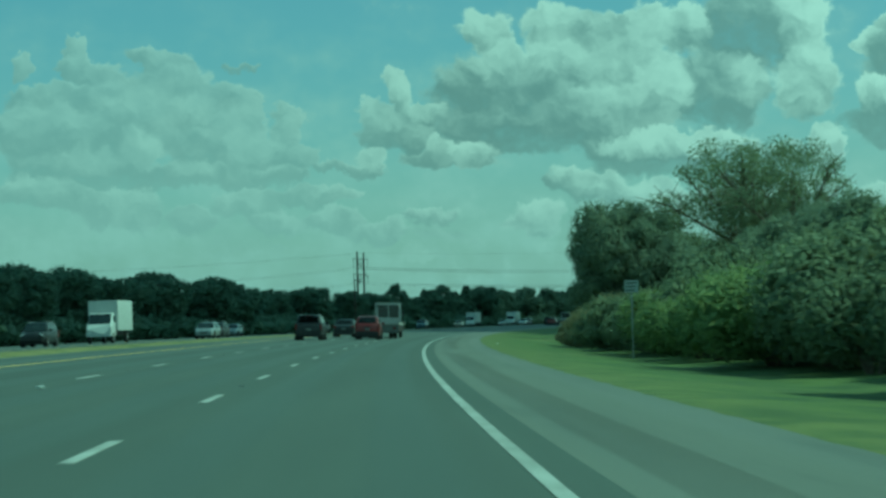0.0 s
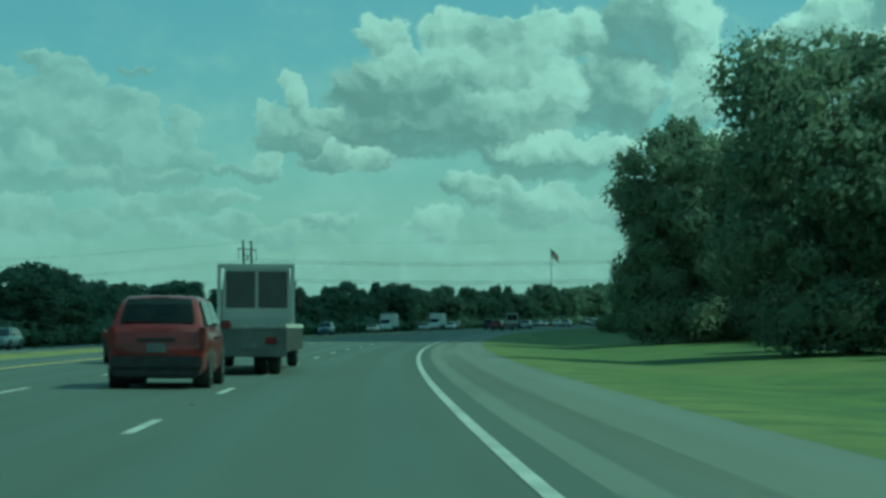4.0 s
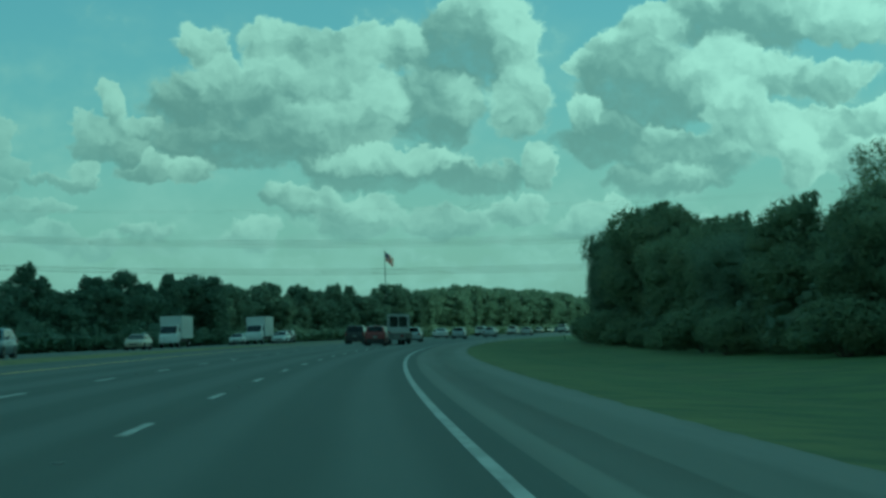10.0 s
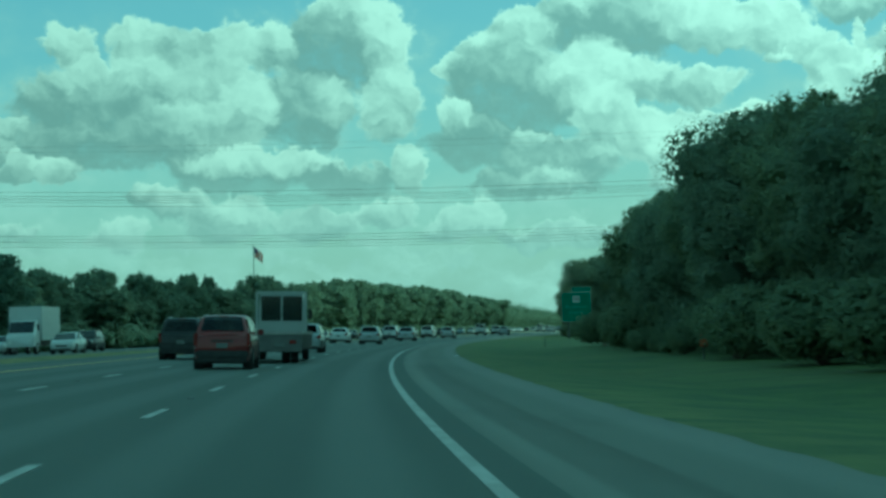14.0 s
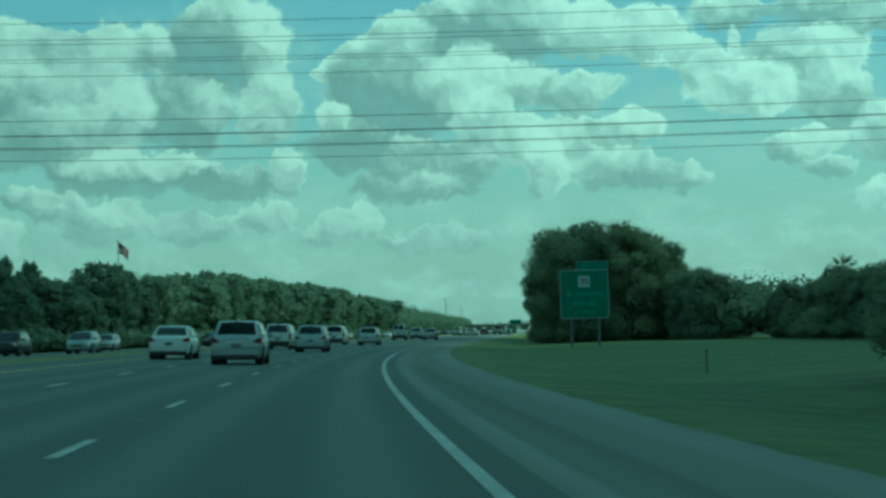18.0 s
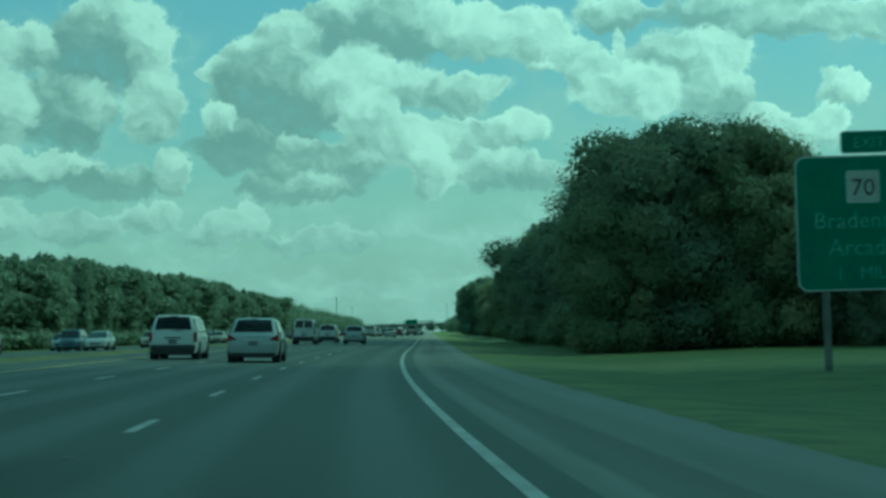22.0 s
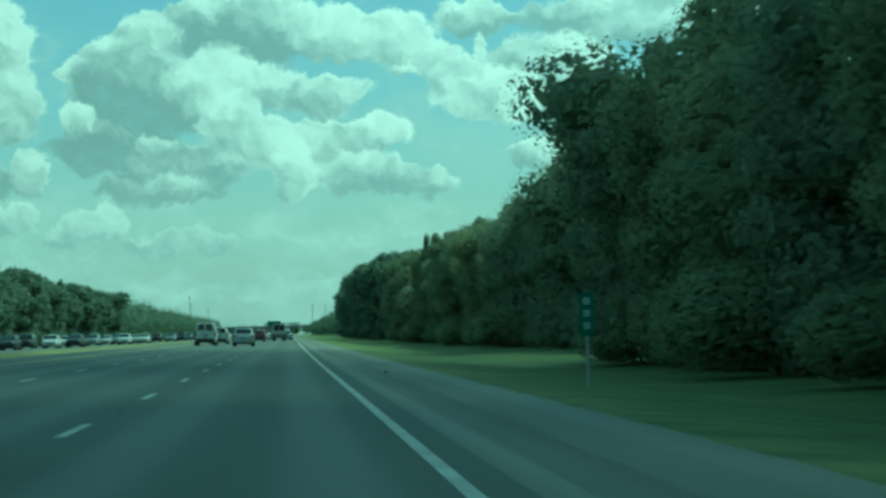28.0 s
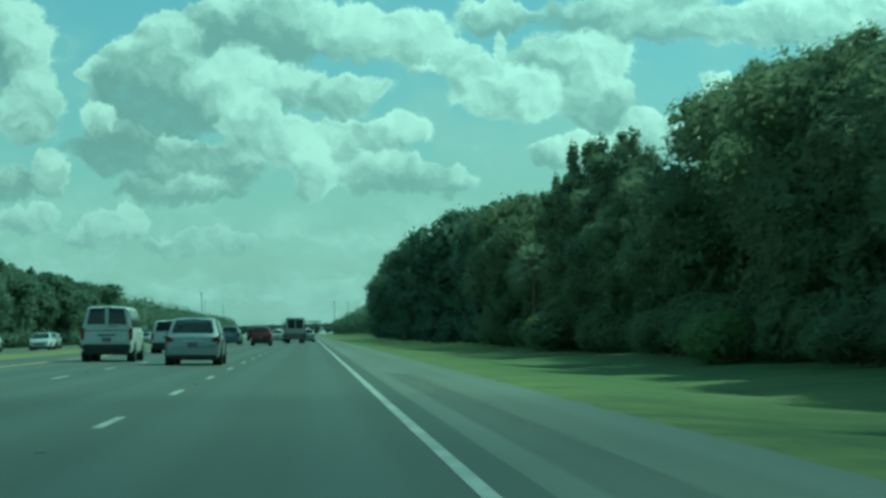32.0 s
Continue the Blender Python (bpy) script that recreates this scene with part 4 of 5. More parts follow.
def power_line():
    ends = []
    a, b = (on_road(*q) for q in LINE)
    along = (b - a).normalized()
    yaw = math.degrees(math.atan2(along.y, along.x))
    for q in LINE:
        p = on_road(*q)
        tower = thing("power_pole", "pair of brown wooden transmission poles with crossarms and hanging insulators", "power pole", "power poles", at=pose(p.x, p.y, -0.4, 0, 0, yaw))
        for side in (-2.9, 2.9):
            part("pole", rod(bmesh.new(), (0, side, 0), (0, side, 23.6), 0.34, 0.24, 10), M_WOOD, tower, smooth=True)
        for z in (21.5, 16.9):
            bm = box(bmesh.new(), -0.1, 0.1, -6.7, 6.7, z - 0.12, z + 0.12, 0.02)
            arm = part("crossarm", bm, M_WOOD, tower)
            for y in (-6.3, 0.0, 6.3):
                bm = bmesh.new()
                for i in range(13):
                    bmesh.ops.create_cone(bm, cap_ends=True, segments=8, radius1=0.13, radius2=0.05, depth=0.12, matrix=Matrix.Translation((0, y, z - 0.3 - i * 0.17)))
                if y == 0:
                    rod(bm, (0, -2.7, z - 0.2), (0, 0, z - 2.4), 0.07, 0.07, 6)
                    rod(bm, (0, 2.7, z - 0.2), (0, 0, z - 2.4), 0.07, 0.07, 6)
                else:
                    rod(bm, (0, y, z - 0.1), (0, y, z - 2.7), 0.05, 0.05, 6)
                part("insulator", bm, M_DARKSTEEL, arm)
        bm = bmesh.new()
        rod(bm, (0, -2.9, 20.4), (0, 2.9, 18.2), 0.07, 0.07, 6)
        rod(bm, (0, 2.9, 20.4), (0, -2.9, 18.2), 0.07, 0.07, 6)
        part("brace", bm, M_WOOD, tower)
        ends.append(tower.matrix_basis.copy())
    for z, sag, ys in ((18.8, 3.4, (-6.3, 0.0, 6.3)), (14.2, 3.2, (-6.3, 0.0, 6.3)), (23.4, 2.6, (-2.9, 2.9))):
        for y in ys:
            bm = bmesh.new()
            for off, lift in (((-0.6, 0.28), (0.6, -0.28)) if z < 20 else ((0.0, 0.0),)):
                pts = []
                for i in range(33):
                    f = i / 32
                    p = (ends[0] @ Vector((0, y + off, z))).lerp(ends[1] @ Vector((0, y + off, z)), f)
                    p.z -= sag * 4 * f * (1 - f) - lift
                    pts.append(p)
                for u, w in zip(pts, pts[1:]):
                    rod(bm, u, w, 0.013 if z < 20 else 0.006, 0.013 if z < 20 else 0.006, 4)
            # the wires go on beyond both towers
            for m, way in ((ends[0], -1), (ends[1], 1)):
                base = m @ Vector((0, y, z))
                prev = base
                for i in range(1, 13):
                    f = i / 12
                    nxt = base + along * way * 190 * f - Vector((0, 0, sag * 4 * f * (1 - f)))
                    rod(bm, prev, nxt, 0.014, 0.014, 5)
                    prev = nxt
            tagged(new("power_cable", mesh_of("power_cable", bm, M_DARKSTEEL)), "dark twin overhead power cable crossing the carriageways", "power cable", "power cables")


power_line()

pole = thing("utility_pole", "single grey wooden pole with a short top bracket", "utility pole", at=upright(470, -58))
part("pole", rod(bmesh.new(), (0, 0, -0.3), (0, 0, 13.0), 0.2, 0.13, 10), M_WOOD, pole, smooth=True)
part("bracket", box(bmesh.new(), -0.1, 1.3, -0.06, 0.06, 12.6, 12.8, 0.02), M_DARKSTEEL, pole)
part("insulator", rod(bmesh.new(), (1.2, 0, 11.9), (1.2, 0, 12.6), 0.09, 0.09), M_DARKSTEEL, pole)

M_FLAG = [spotted("red cloth", (0.35, 0.03, 0.04), (0.45, 0.05, 0.06), 0.5, 0.8), spotted("white cloth", (0.65, 0.65, 0.65), (0.78, 0.78, 0.78), 0.5, 0.8),
          spotted("blue cloth", (0.02, 0.03, 0.14), (0.03, 0.05, 0.2), 0.5, 0.8)]


def flagpole():
    p = Vector((246.0, 1544.0, 0.0))
    ob = thing("flagpole", "very tall pale flagpole with a hanging striped flag", "flagpole", at=pose(p.x, p.y, -1, 0, 0, turn(1386)))
    part("pole", rod(bmesh.new(), (0, 0, 0), (0, 0, 57), 0.55, 0.3, 12), M_STEEL, ob, smooth=True)
    bm = bmesh.new()
    bmesh.ops.create_icosphere(bm, subdivisions=2, radius=0.5, matrix=Matrix.Translation((0, 0, 57.3)))
    part("finial", bm, M_STEEL, ob, smooth=True)
    bm = bmesh.new()
    nx, nz = 20, 13
    grid = [[bm.verts.new((0.35 + 6.2 * i / nx * 0.85, 0.7 * math.sin(i * 0.7 + j * 0.2), 56.5 - 6.0 * j / nz - 4.6 * (i / nx) ** 1.2)) for i in range(nx + 1)] for j in range(nz + 1)]
    for j in range(nz):
        for i in range(nx):
            f = bm.faces.new((grid[j][i], grid[j][i + 1], grid[j + 1][i + 1], grid[j + 1][i]))
            f.material_index = 2 if j < 7 and i < 8 else j % 2
    bmesh.ops.solidify(bm, geom=bm.faces[:], thickness=0.03)
    part("flag", bm, M_FLAG, ob)


flagpole()
for s, lat, h in ((2135, -70, 30), (2440, -84, 30), (2500, -72, 27), (2250, -104, 27), (2420, 20, 26), (2480, 32, 27)):
    p = on_road(s, lat)
    mast = thing("light_mast", "tall slim grey high-mast light over the interchange", "light mast", "light masts", at=pose(p.x, p.y, p.z - 0.3))
    part("mast", rod(bmesh.new(), (0, 0, 0), (0, 0, h), 0.45, 0.2, 10), M_STEEL, mast, smooth=True)
    part("lamp_ring", rod(bmesh.new(), (0, 0, h - 0.6), (0, 0, h + 0.2), 1.1, 0.8, 12), M_STEEL, mast)


def overpass():
    p = on_road(2330, -14)
    ob = thing("overpass", "distant concrete bridge across both carriageways", "bridge", at=pose(p.x, p.y, 0, 0, 0, turn(2330)))
    part("deck", box(bmesh.new(), -95, 75, -7, 7, 5.6, 7.0, 0.05), M_OLDCONCRETE, ob)
    for y in (-7, 6.7):
        part("parapet", box(bmesh.new(), -95, 75, y, y + 0.3, 7.0, 7.9, 0.03), M_OLDCONCRETE, ob)
    for x in (-42, -16, 10, 32):
        part("pier", box(bmesh.new(), x - 0.6, x + 0.6, -5, 5, -0.8, 5.6, 0.1), M_OLDCONCRETE, ob)
    for x0, x1 in ((-140, -60), (45, 120)):
        bm = bmesh.new()
        inner = x1 if x0 < 0 else x0
        outer = x0 if x0 < 0 else x1
        vs = [bm.verts.new(c) for c in ((inner, -8, 5.6), (inner, 8, 5.6), (outer, 8, 5.6), (outer, -8, 5.6),
                                        (inner + (14 if x0 < 0 else -14), -14, -1), (inner + (14 if x0 < 0 else -14), 14, -1), (outer, 14, -1), (outer, -14, -1))]
        for f in ((0, 1, 2, 3), (4, 5, 1, 0), (5, 6, 2, 1), (6, 7, 3, 2), (7, 4, 0, 3)):
            bm.faces.new([vs[i] for i in f])
        part("embankment", bm, M_GRASS, ob)
    g = thing("sign_gantry", "distant overhead sign on a steel gantry", "sign gantry", at=upright(2080, -10))
    for x in (-7, 17):
        part("post", rod(bmesh.new(), (x, 0, -0.6), (x, 0, 9), 0.25, 0.2), M_STEEL, g)
    part("beam", box(bmesh.new(), -7, 17, -0.3, 0.3, 7.6, 8.4, 0.05), M_STEEL, g)
    part("sign_panel", box(bmesh.new(), -5, 4, -0.5, -0.35, 6.6, 9.8, 0.03), M_SIGN, g)


overpass()


# ---------------------------------------------------------------- road signs
def lettering(text, size, mat, parent, x, z, y, name="lettering"):
    cu = bpy.data.curves.new(name, "FONT")
    cu.body, cu.size, cu.extrude, cu.align_x = text, size, 0.004, "CENTER"
    cu.resolution_u = 2
    tmp = new(name, cu)
    me = bpy.data.meshes.new_from_object(tmp.evaluated_get(bpy.context.evaluated_depsgraph_get()))
    bpy.data.objects.remove(tmp)
    me.materials.clear()
    me.materials.append(mat)
    ob = part(name, me, None, parent)
    ob.matrix_basis = pose(x, y, z, 90, 0, 0)
    return ob


def rounded(bm, x0, x1, z0, z1, r, y0, y1):
    """A slab in the x-z plane with round corners."""
    ring = []
    for cx, cz, a0 in ((x1 - r, z1 - r, 0), (x0 + r, z1 - r, 90), (x0 + r, z0 + r, 180), (x1 - r, z0 + r, 270)):
        for i in range(6):
            a = radians(a0 + i * 18)
            ring.append((cx + r * math.cos(a), cz + r * math.sin(a)))
    front = [bm.verts.new((x, y0, z)) for x, z in ring]
    back = [bm.verts.new((x, y1, z)) for x, z in ring]
    bm.faces.new(front)
    bm.faces.new(back[::-1])
    n = len(ring)
    for i in range(n):
        bm.faces.new((front[i], back[i], back[(i + 1) % n], front[(i + 1) % n]))
    return bm


def exit_sign():
    p = on_road(636.5, 14.95)
    ob = thing("exit_sign", "large green exit sign on two steel posts in the grass", "road sign", at=pose(p.x, p.y, 0, 0, 0, turn(636) - 3))
    w, z0, z1 = 2.0, 1.95, 5.95
    # border, shield and letters carry the shaded side's dimness in their colours
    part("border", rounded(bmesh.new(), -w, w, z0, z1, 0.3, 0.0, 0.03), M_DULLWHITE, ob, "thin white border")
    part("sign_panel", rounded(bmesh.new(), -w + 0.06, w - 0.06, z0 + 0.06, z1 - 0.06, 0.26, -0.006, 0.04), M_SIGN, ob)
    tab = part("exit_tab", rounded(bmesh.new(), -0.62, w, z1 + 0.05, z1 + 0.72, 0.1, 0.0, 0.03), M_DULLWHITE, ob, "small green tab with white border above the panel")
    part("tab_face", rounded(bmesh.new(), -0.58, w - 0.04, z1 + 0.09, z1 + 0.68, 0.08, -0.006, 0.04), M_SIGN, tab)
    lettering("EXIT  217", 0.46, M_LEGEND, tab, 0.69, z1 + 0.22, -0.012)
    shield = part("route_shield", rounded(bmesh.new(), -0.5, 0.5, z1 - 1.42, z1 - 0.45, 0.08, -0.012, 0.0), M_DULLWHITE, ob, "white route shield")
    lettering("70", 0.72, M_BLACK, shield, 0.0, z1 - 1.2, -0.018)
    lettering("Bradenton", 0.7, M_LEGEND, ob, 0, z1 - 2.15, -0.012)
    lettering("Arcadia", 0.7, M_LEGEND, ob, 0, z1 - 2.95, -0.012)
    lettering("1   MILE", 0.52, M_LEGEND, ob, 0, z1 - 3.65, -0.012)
    for x in (-1.15, 1.15):
        part("post", box(bmesh.new(), x - 0.1, x + 0.1, 0.05, 0.3, -0.8, z1 - 0.2, 0.02), M_POST, ob)
    for z in (z0 + 0.6, z0 + 2.0, z0 + 3.4):
        part("rail", box(bmesh.new(), -w + 0.1, w - 0.1, 0.032, 0.06, z - 0.06, z + 0.06, 0.01), M_STEEL, ob)


exit_sign()

small = thing("road_sign", "small white rectangular sign on a thin post before the shrubs", "road sign", at=upright(77, 9.5))
part("sign_panel", rounded(bmesh.new(), -0.28, 0.28, 2.62, 3.12, 0.05, 0, 0.01), M_DULLWHITE, small)
for i in range(3):
    part("text_bar", box(bmesh.new(), -0.21, 0.21 - 0.05 * i, -0.006, 0.0, 2.98 - 0.14 * i, 3.02 - 0.14 * i, 0.005), M_BLACK, small)
part("post", box(bmesh.new(), -0.03, 0.03, 0.01, 0.06, -0.3, 3.08, 0.01), M_STEEL, small)

marker = thing("marker_post", "short dark delineator post in the grass", "marker post", at=upright(536, 11.6))
part("post", rod(bmesh.new(), (0, 0, -0.3), (0, 0, 0.74), 0.035, 0.035), M_POST, marker)
part("cap", rod(bmesh.new(), (0, 0, 0.74), (0, 0, 0.78), 0.045, 0.035), M_DARKSTEEL, marker)
M_ORANGE = spotted("faded orange plastic", (0.42, 0.1, 0.04), (0.55, 0.15, 0.06), 3.0, 0.6)
stake = thing("marker_post", "orange marker stake before the dark shrubs", "marker post", at=upright(452, 14.6))
part("post", box(bmesh.new(), -0.04, 0.04, -0.02, 0.02, -0.3, 0.75, 0.01), M_POST, stake)
part("marker_panel", box(bmesh.new(), -0.16, 0.16, -0.035, -0.02, 0.55, 1.05, 0.01), M_ORANGE, stake)


def litter(s, lat, size, mat, label, seed):
    """A crumpled scrap lying on the ground."""
    g = np.random.default_rng(seed)
    bm = bmesh.new()
    bmesh.ops.create_icosphere(bm, subdivisions=2, radius=size, matrix=Matrix.Diagonal((1, 1.3, 0.45, 1)))
    for v in bm.verts:
        v.co *= 1 + 0.35 * g.normal()
        v.co.z = max(v.co.z, -size * 0.3)
    p = on_road(s, lat, size * 0.3)
    tagged(new("litter", mesh_of("litter", bm, mat)), label, "litter", "roadside litter").matrix_basis = pose(p.x, p.y, p.z, 0, 0, g.uniform(0, 360))


litter(112.6, 5.2, 0.06, M_SIGNWHITE, "crumpled white scrap in the grass beside the shoulder", 1)
litter(34.3, -5.8, 0.05, M_SIGNWHITE, "small white scrap on the asphalt", 2)
litter(462.4, 4.15, 0.07, M_SIGNWHITE, "pale scrap at the rim of the shoulder", 3)
litter(794.8, 2.87, 0.05, M_RUBBER, "dark piece of tyre tread on the shoulder", 4)

mile = thing("mile_marker", "narrow upright green mile marker on a steel post", "road sign", at=upright(781, 6.6))
part("sign_panel", rounded(bmesh.new(), -0.15, 0.15, 1.15, 2.1, 0.03, 0, 0.01), M_SIGN, mile)
for i in range(3):
    part("text_bar", box(bmesh.new(), -0.08, 0.08, -0.006, 0.0, 1.84 - 0.27 * i, 2.0 - 0.27 * i, 0.005), M_DULLWHITE, mile)
part("post", box(bmesh.new(), -0.035, 0.035, 0.011, 0.06, -0.3, 2.05, 0.01), M_STEEL, mile)


# ---------------------------------------------------------------- vehicles
def slab(bm, corners, out, thick):
    """A thin plate over four or more corners, pushed out along its normal."""
    c = [Vector(p) for p in corners]
    n = (c[1] - c[0]).cross(c[2] - c[0]).normalized()
    a = [bm.verts.new(p + n * out) for p in c]
    b = [bm.verts.new(p + n * (out - thick)) for p in c]
    bm.faces.new(a)
    bm.faces.new(b[::-1])
    k = len(c)
    for i in range(k):
        bm.faces.new((a[i], b[i], b[(i + 1) % k], a[(i + 1) % k]))
    return bm


def loft(bm, rings):
    """Skin through rings of equal length; the ends are closed."""
    made = [[bm.verts.new(p) for p in r] for r in rings]
    n = len(rings[0])
    for a, b in zip(made, made[1:]):
        for i in range(n):
            bm.faces.new((a[i], a[(i + 1) % n], b[(i + 1) % n], b[i]))
    bm.faces.new(made[0])
    bm.faces.new(made[-1][::-1])
    bmesh.ops.recalc_face_normals(bm, faces=bm.faces[:])
    return bm


def wheel_mesh(r, w):
    bm = bmesh.new()
    prof = [(r * 0.62, -w / 2), (r * 0.9, -w / 2), (r, -w * 0.32), (r, w * 0.32), (r * 0.9, w / 2), (r * 0.62, w / 2)]
    n = 20
    rings = [[bm.verts.new((x, math.cos(6.2832 * i / n) * q, math.sin(6.2832 * i / n) * q)) for q, x in prof] for i in range(n)]
    for i in range(n):
        a, b = rings[i], rings[(i + 1) % n]
        for j in range(len(prof) - 1):
            bm.faces.new((a[j], b[j], b[j + 1], a[j + 1]))
    tyre = mesh_of("wheel", bm, M_RUBBER)
    bm = bmesh.new()
    bmesh.ops.create_cone(bm, cap_ends=True, segments=20, radius1=r * 0.64, radius2=r * 0.64, depth=w * 0.8, matrix=Matrix.Rotation(radians(90), 4, "Y"))
    for i in range(5):
        a = 6.2832 * i / 5
        for x in (-1, 1):
            box(bm, x * w * 0.43 - 0.012, x * w * 0.43 + 0.012, -0.04 + math.cos(a) * r * 0.33, 0.04 + math.cos(a) * r * 0.33,
                -0.04 + math.sin(a) * r * 0.33, 0.04 + math.sin(a) * r * 0.33)
    return tyre, mesh_of("rim", bm, M_RIM)


def car(name, label, body_mat, L, W, H, belt, hood, boot, glass, category="car", rails=False, lamps="wide", r=0.34, clear=0.24, group="cars on the carriageway"):
    """A car on its wheels, +y ahead, origin under its rear bumper. glass: distances from the rear of the rear window's foot and top,
    the windscreen's top and foot."""
    ob = thing(name, label, category, group)
    h = W / 2
    yb, yt, wt, wf = glass
    # the lower body, from bumper to bumper
    rings = []
    for y, zt, k, zl in ((0.0, boot * 0.72, 0.86, clear + 0.16), (0.06, boot * 0.93, 0.93, clear + 0.06), (0.3, boot, 0.97, clear), (L * 0.3, belt, 1.0, clear),
                         (L * 0.55, belt, 1.0, clear), (wf + 0.1, belt * 0.99, 0.99, clear), (L - 0.6, hood, 0.96, clear), (L - 0.14, hood * 0.9, 0.88, clear + 0.02), (L, hood * 0.72, 0.76, clear + 0.12)):
        w = h * k
        half = [(w * 0.9, zl), (w * 0.985, zl + 0.12), (w, zl + (zt - zl) * 0.45), (w * 0.985, zl + (zt - zl) * 0.8), (w * 0.93, zt - 0.02), (w * 0.82, zt + 0.015)]
        rings.append([(x, y, z) for x, z in half] + [(-x, y, z) for x, z in half[::-1]])
    part("body", loft(bmesh.new(), rings), body_mat, ob, smooth=True)
    # the cabin above the belt
    wb, wr, zt = h * 0.93, h * 0.74, H
    rings = []
    for y, z, k in ((yb, max(boot, belt) - 0.05, 0.0), (yb + (yt - yb) * 0.6, belt + (zt - belt) * 0.68, 0.68), (yt, zt - 0.05, 0.94), (yt + 0.25, zt - 0.005, 1.0),
                    ((yt + wt) / 2, zt, 1.0), (wt - 0.1, zt - 0.02, 0.98), (wt + (wf - wt) * 0.4, belt + (zt - belt) * 0.62, 0.62), (wf, belt - 0.05, 0.0)):
        w = wb + (wr - wb) * k
        zb = belt - 0.06
        half = [(wb, zb), (wb + (w - wb) * 0.5, (zb + z) / 2), (w, z - 0.04), (w * 0.9, z), (w * 0.45, z + 0.02)]
        rings.append([(x, y, q) for x, q in half] + [(-x, y, q) for x, q in half[::-1]])
    part("cabin", loft(bmesh.new(), rings), body_mat, ob, smooth=True)
    # glass
    def at(k, y, inset=0.0):
        w = wb + (wr - wb) * k - inset
        return w, y, belt + (zt - belt) * k
    zb0 = max(boot, belt)
    foot, knee, top = Vector((0, yb, zb0 - 0.05)), Vector((0, yb + (yt - yb) * 0.6, belt + (zt - belt) * 0.68)), Vector((0, yt, zt - 0.05))
    bm = bmesh.new()
    rows = []
    for c, k in ((foot.lerp(knee, 0.3), 0.2), (knee, 0.68), (knee.lerp(top, 0.8), 0.89)):
        w = wb + (wr - wb) * k
        rows.append([bm.verts.new((x * w, c.y - 0.022, c.z + up + 0.014)) for x, up in ((-0.83, 0.006), (-0.45, 0.02), (0.45, 0.02), (0.83, 0.006))])
    for lo, hi in zip(rows, rows[1:]):
        for i in range(3):
            bm.faces.new((lo[i], lo[i + 1], hi[i + 1], hi[i]))
    bmesh.ops.solidify(bm, geom=bm.faces[:], thickness=0.012)
    part("rear_window", bm, M_GLASS, ob)
    y0, y1 = wf + (wt - wf) * 0.06, wf + (wt - wf) * 0.88
    a, b = at(0.06, y0, 0.08), at(0.88, y1, 0.08)
    part("windscreen", slab(bmesh.new(), [(a[0], a[1], a[2]), (-a[0], a[1], a[2]), (-b[0], b[1], b[2]), (b[0], b[1], b[2])], 0.03, 0.02), M_GLASS, ob)
    mid = [yb + (yt - yb) * 0.5 + 0.25, (yb + wf) / 2 + 0.1, wf + (wt - wf) * 0.3 - 0.1]
    for sx in (1, -1):
        for y0, y1, tilt0, tilt1 in ((mid[0], mid[1] - 0.05, max(0.0, yt - mid[0]) * 0.4 + 0.05, 0.0), (mid[1] + 0.05, mid[2], 0.0, -0.5)):
            a, b = at(0.08, 0), at(0.84, 0)
            c = [(sx * a[0], y0, a[2]), (sx * a[0], y1, a[2]), (sx * b[0], y1 + tilt1, b[2]), (sx * b[0], y0 + tilt0, b[2])]
            part("side_window", slab(bmesh.new(), c if sx > 0 else c[::-1], 0.03, 0.02), M_GLASS, ob)
        # lamps, mirrors, handles
        zl = boot * 0.74
        if lamps == "tall":
            bm = box(bmesh.new(), min(sx * (h * 0.84), sx * (h * 0.96)), max(sx * (h * 0.84), sx * (h * 0.96)), -0.015, 0.25, boot * 0.66, boot * 1.02, 0.02)
        else:
            bm = loft(bmesh.new(), [[(sx * h * 0.95, y, boot * 1.0), (sx * h * 0.965, y, boot * 0.76), (sx * h * 0.62, y, boot * 0.80), (sx * h * 0.74, y, boot * 0.9)] for y in (-0.004, 0.3)])
        part("tail_light", bm, M_RED, ob)
        part("headlight", box(bmesh.new(), min(sx * h * 0.5, sx * h * 0.86), max(sx * h * 0.5, sx * h * 0.86), L - 0.3, L - 0.05, hood * 0.7, hood * 0.86, 0.03), M_LAMP, ob)
        part("door_mirror", box(bmesh.new(), min(sx * h * 0.97, sx * (h + 0.18)), max(sx * h * 0.97, sx * (h + 0.18)), wf - 0.55, wf - 0.38, belt - 0.02, belt + 0.15, 0.03), body_mat, ob)
        for y in (mid[1] - 0.25, mid[2] - 0.95):
            part("door_handle", box(bmesh.new(), min(sx * h * 0.98, sx * (h + 0.03)), max(sx * h * 0.98, sx * (h + 0.03)), y, y + 0.2, belt - 0.2, belt - 0.16, 0.008), M_TRIM, ob)
        if rails:
            part("roof_rail", box(bmesh.new(), sx * wr * 0.92 - 0.02, sx * wr * 0.92 + 0.02, yt + 0.2, wt - 0.2, H + 0.01, H + 0.06, 0.01), M_RIM, ob)
    part("bumper", box(bmesh.new(), -h * 0.9, h * 0.9, -0.06, 0.2, clear + 0.11, clear + 0.34, 0.04), M_TRIM if lamps == "tall" else body_mat, ob)
    part("valance", box(bmesh.new(), -h * 0.86, h * 0.86, -0.03, 0.3, clear - 0.02, clear + 0.12, 0.03), M_TRIM, ob)
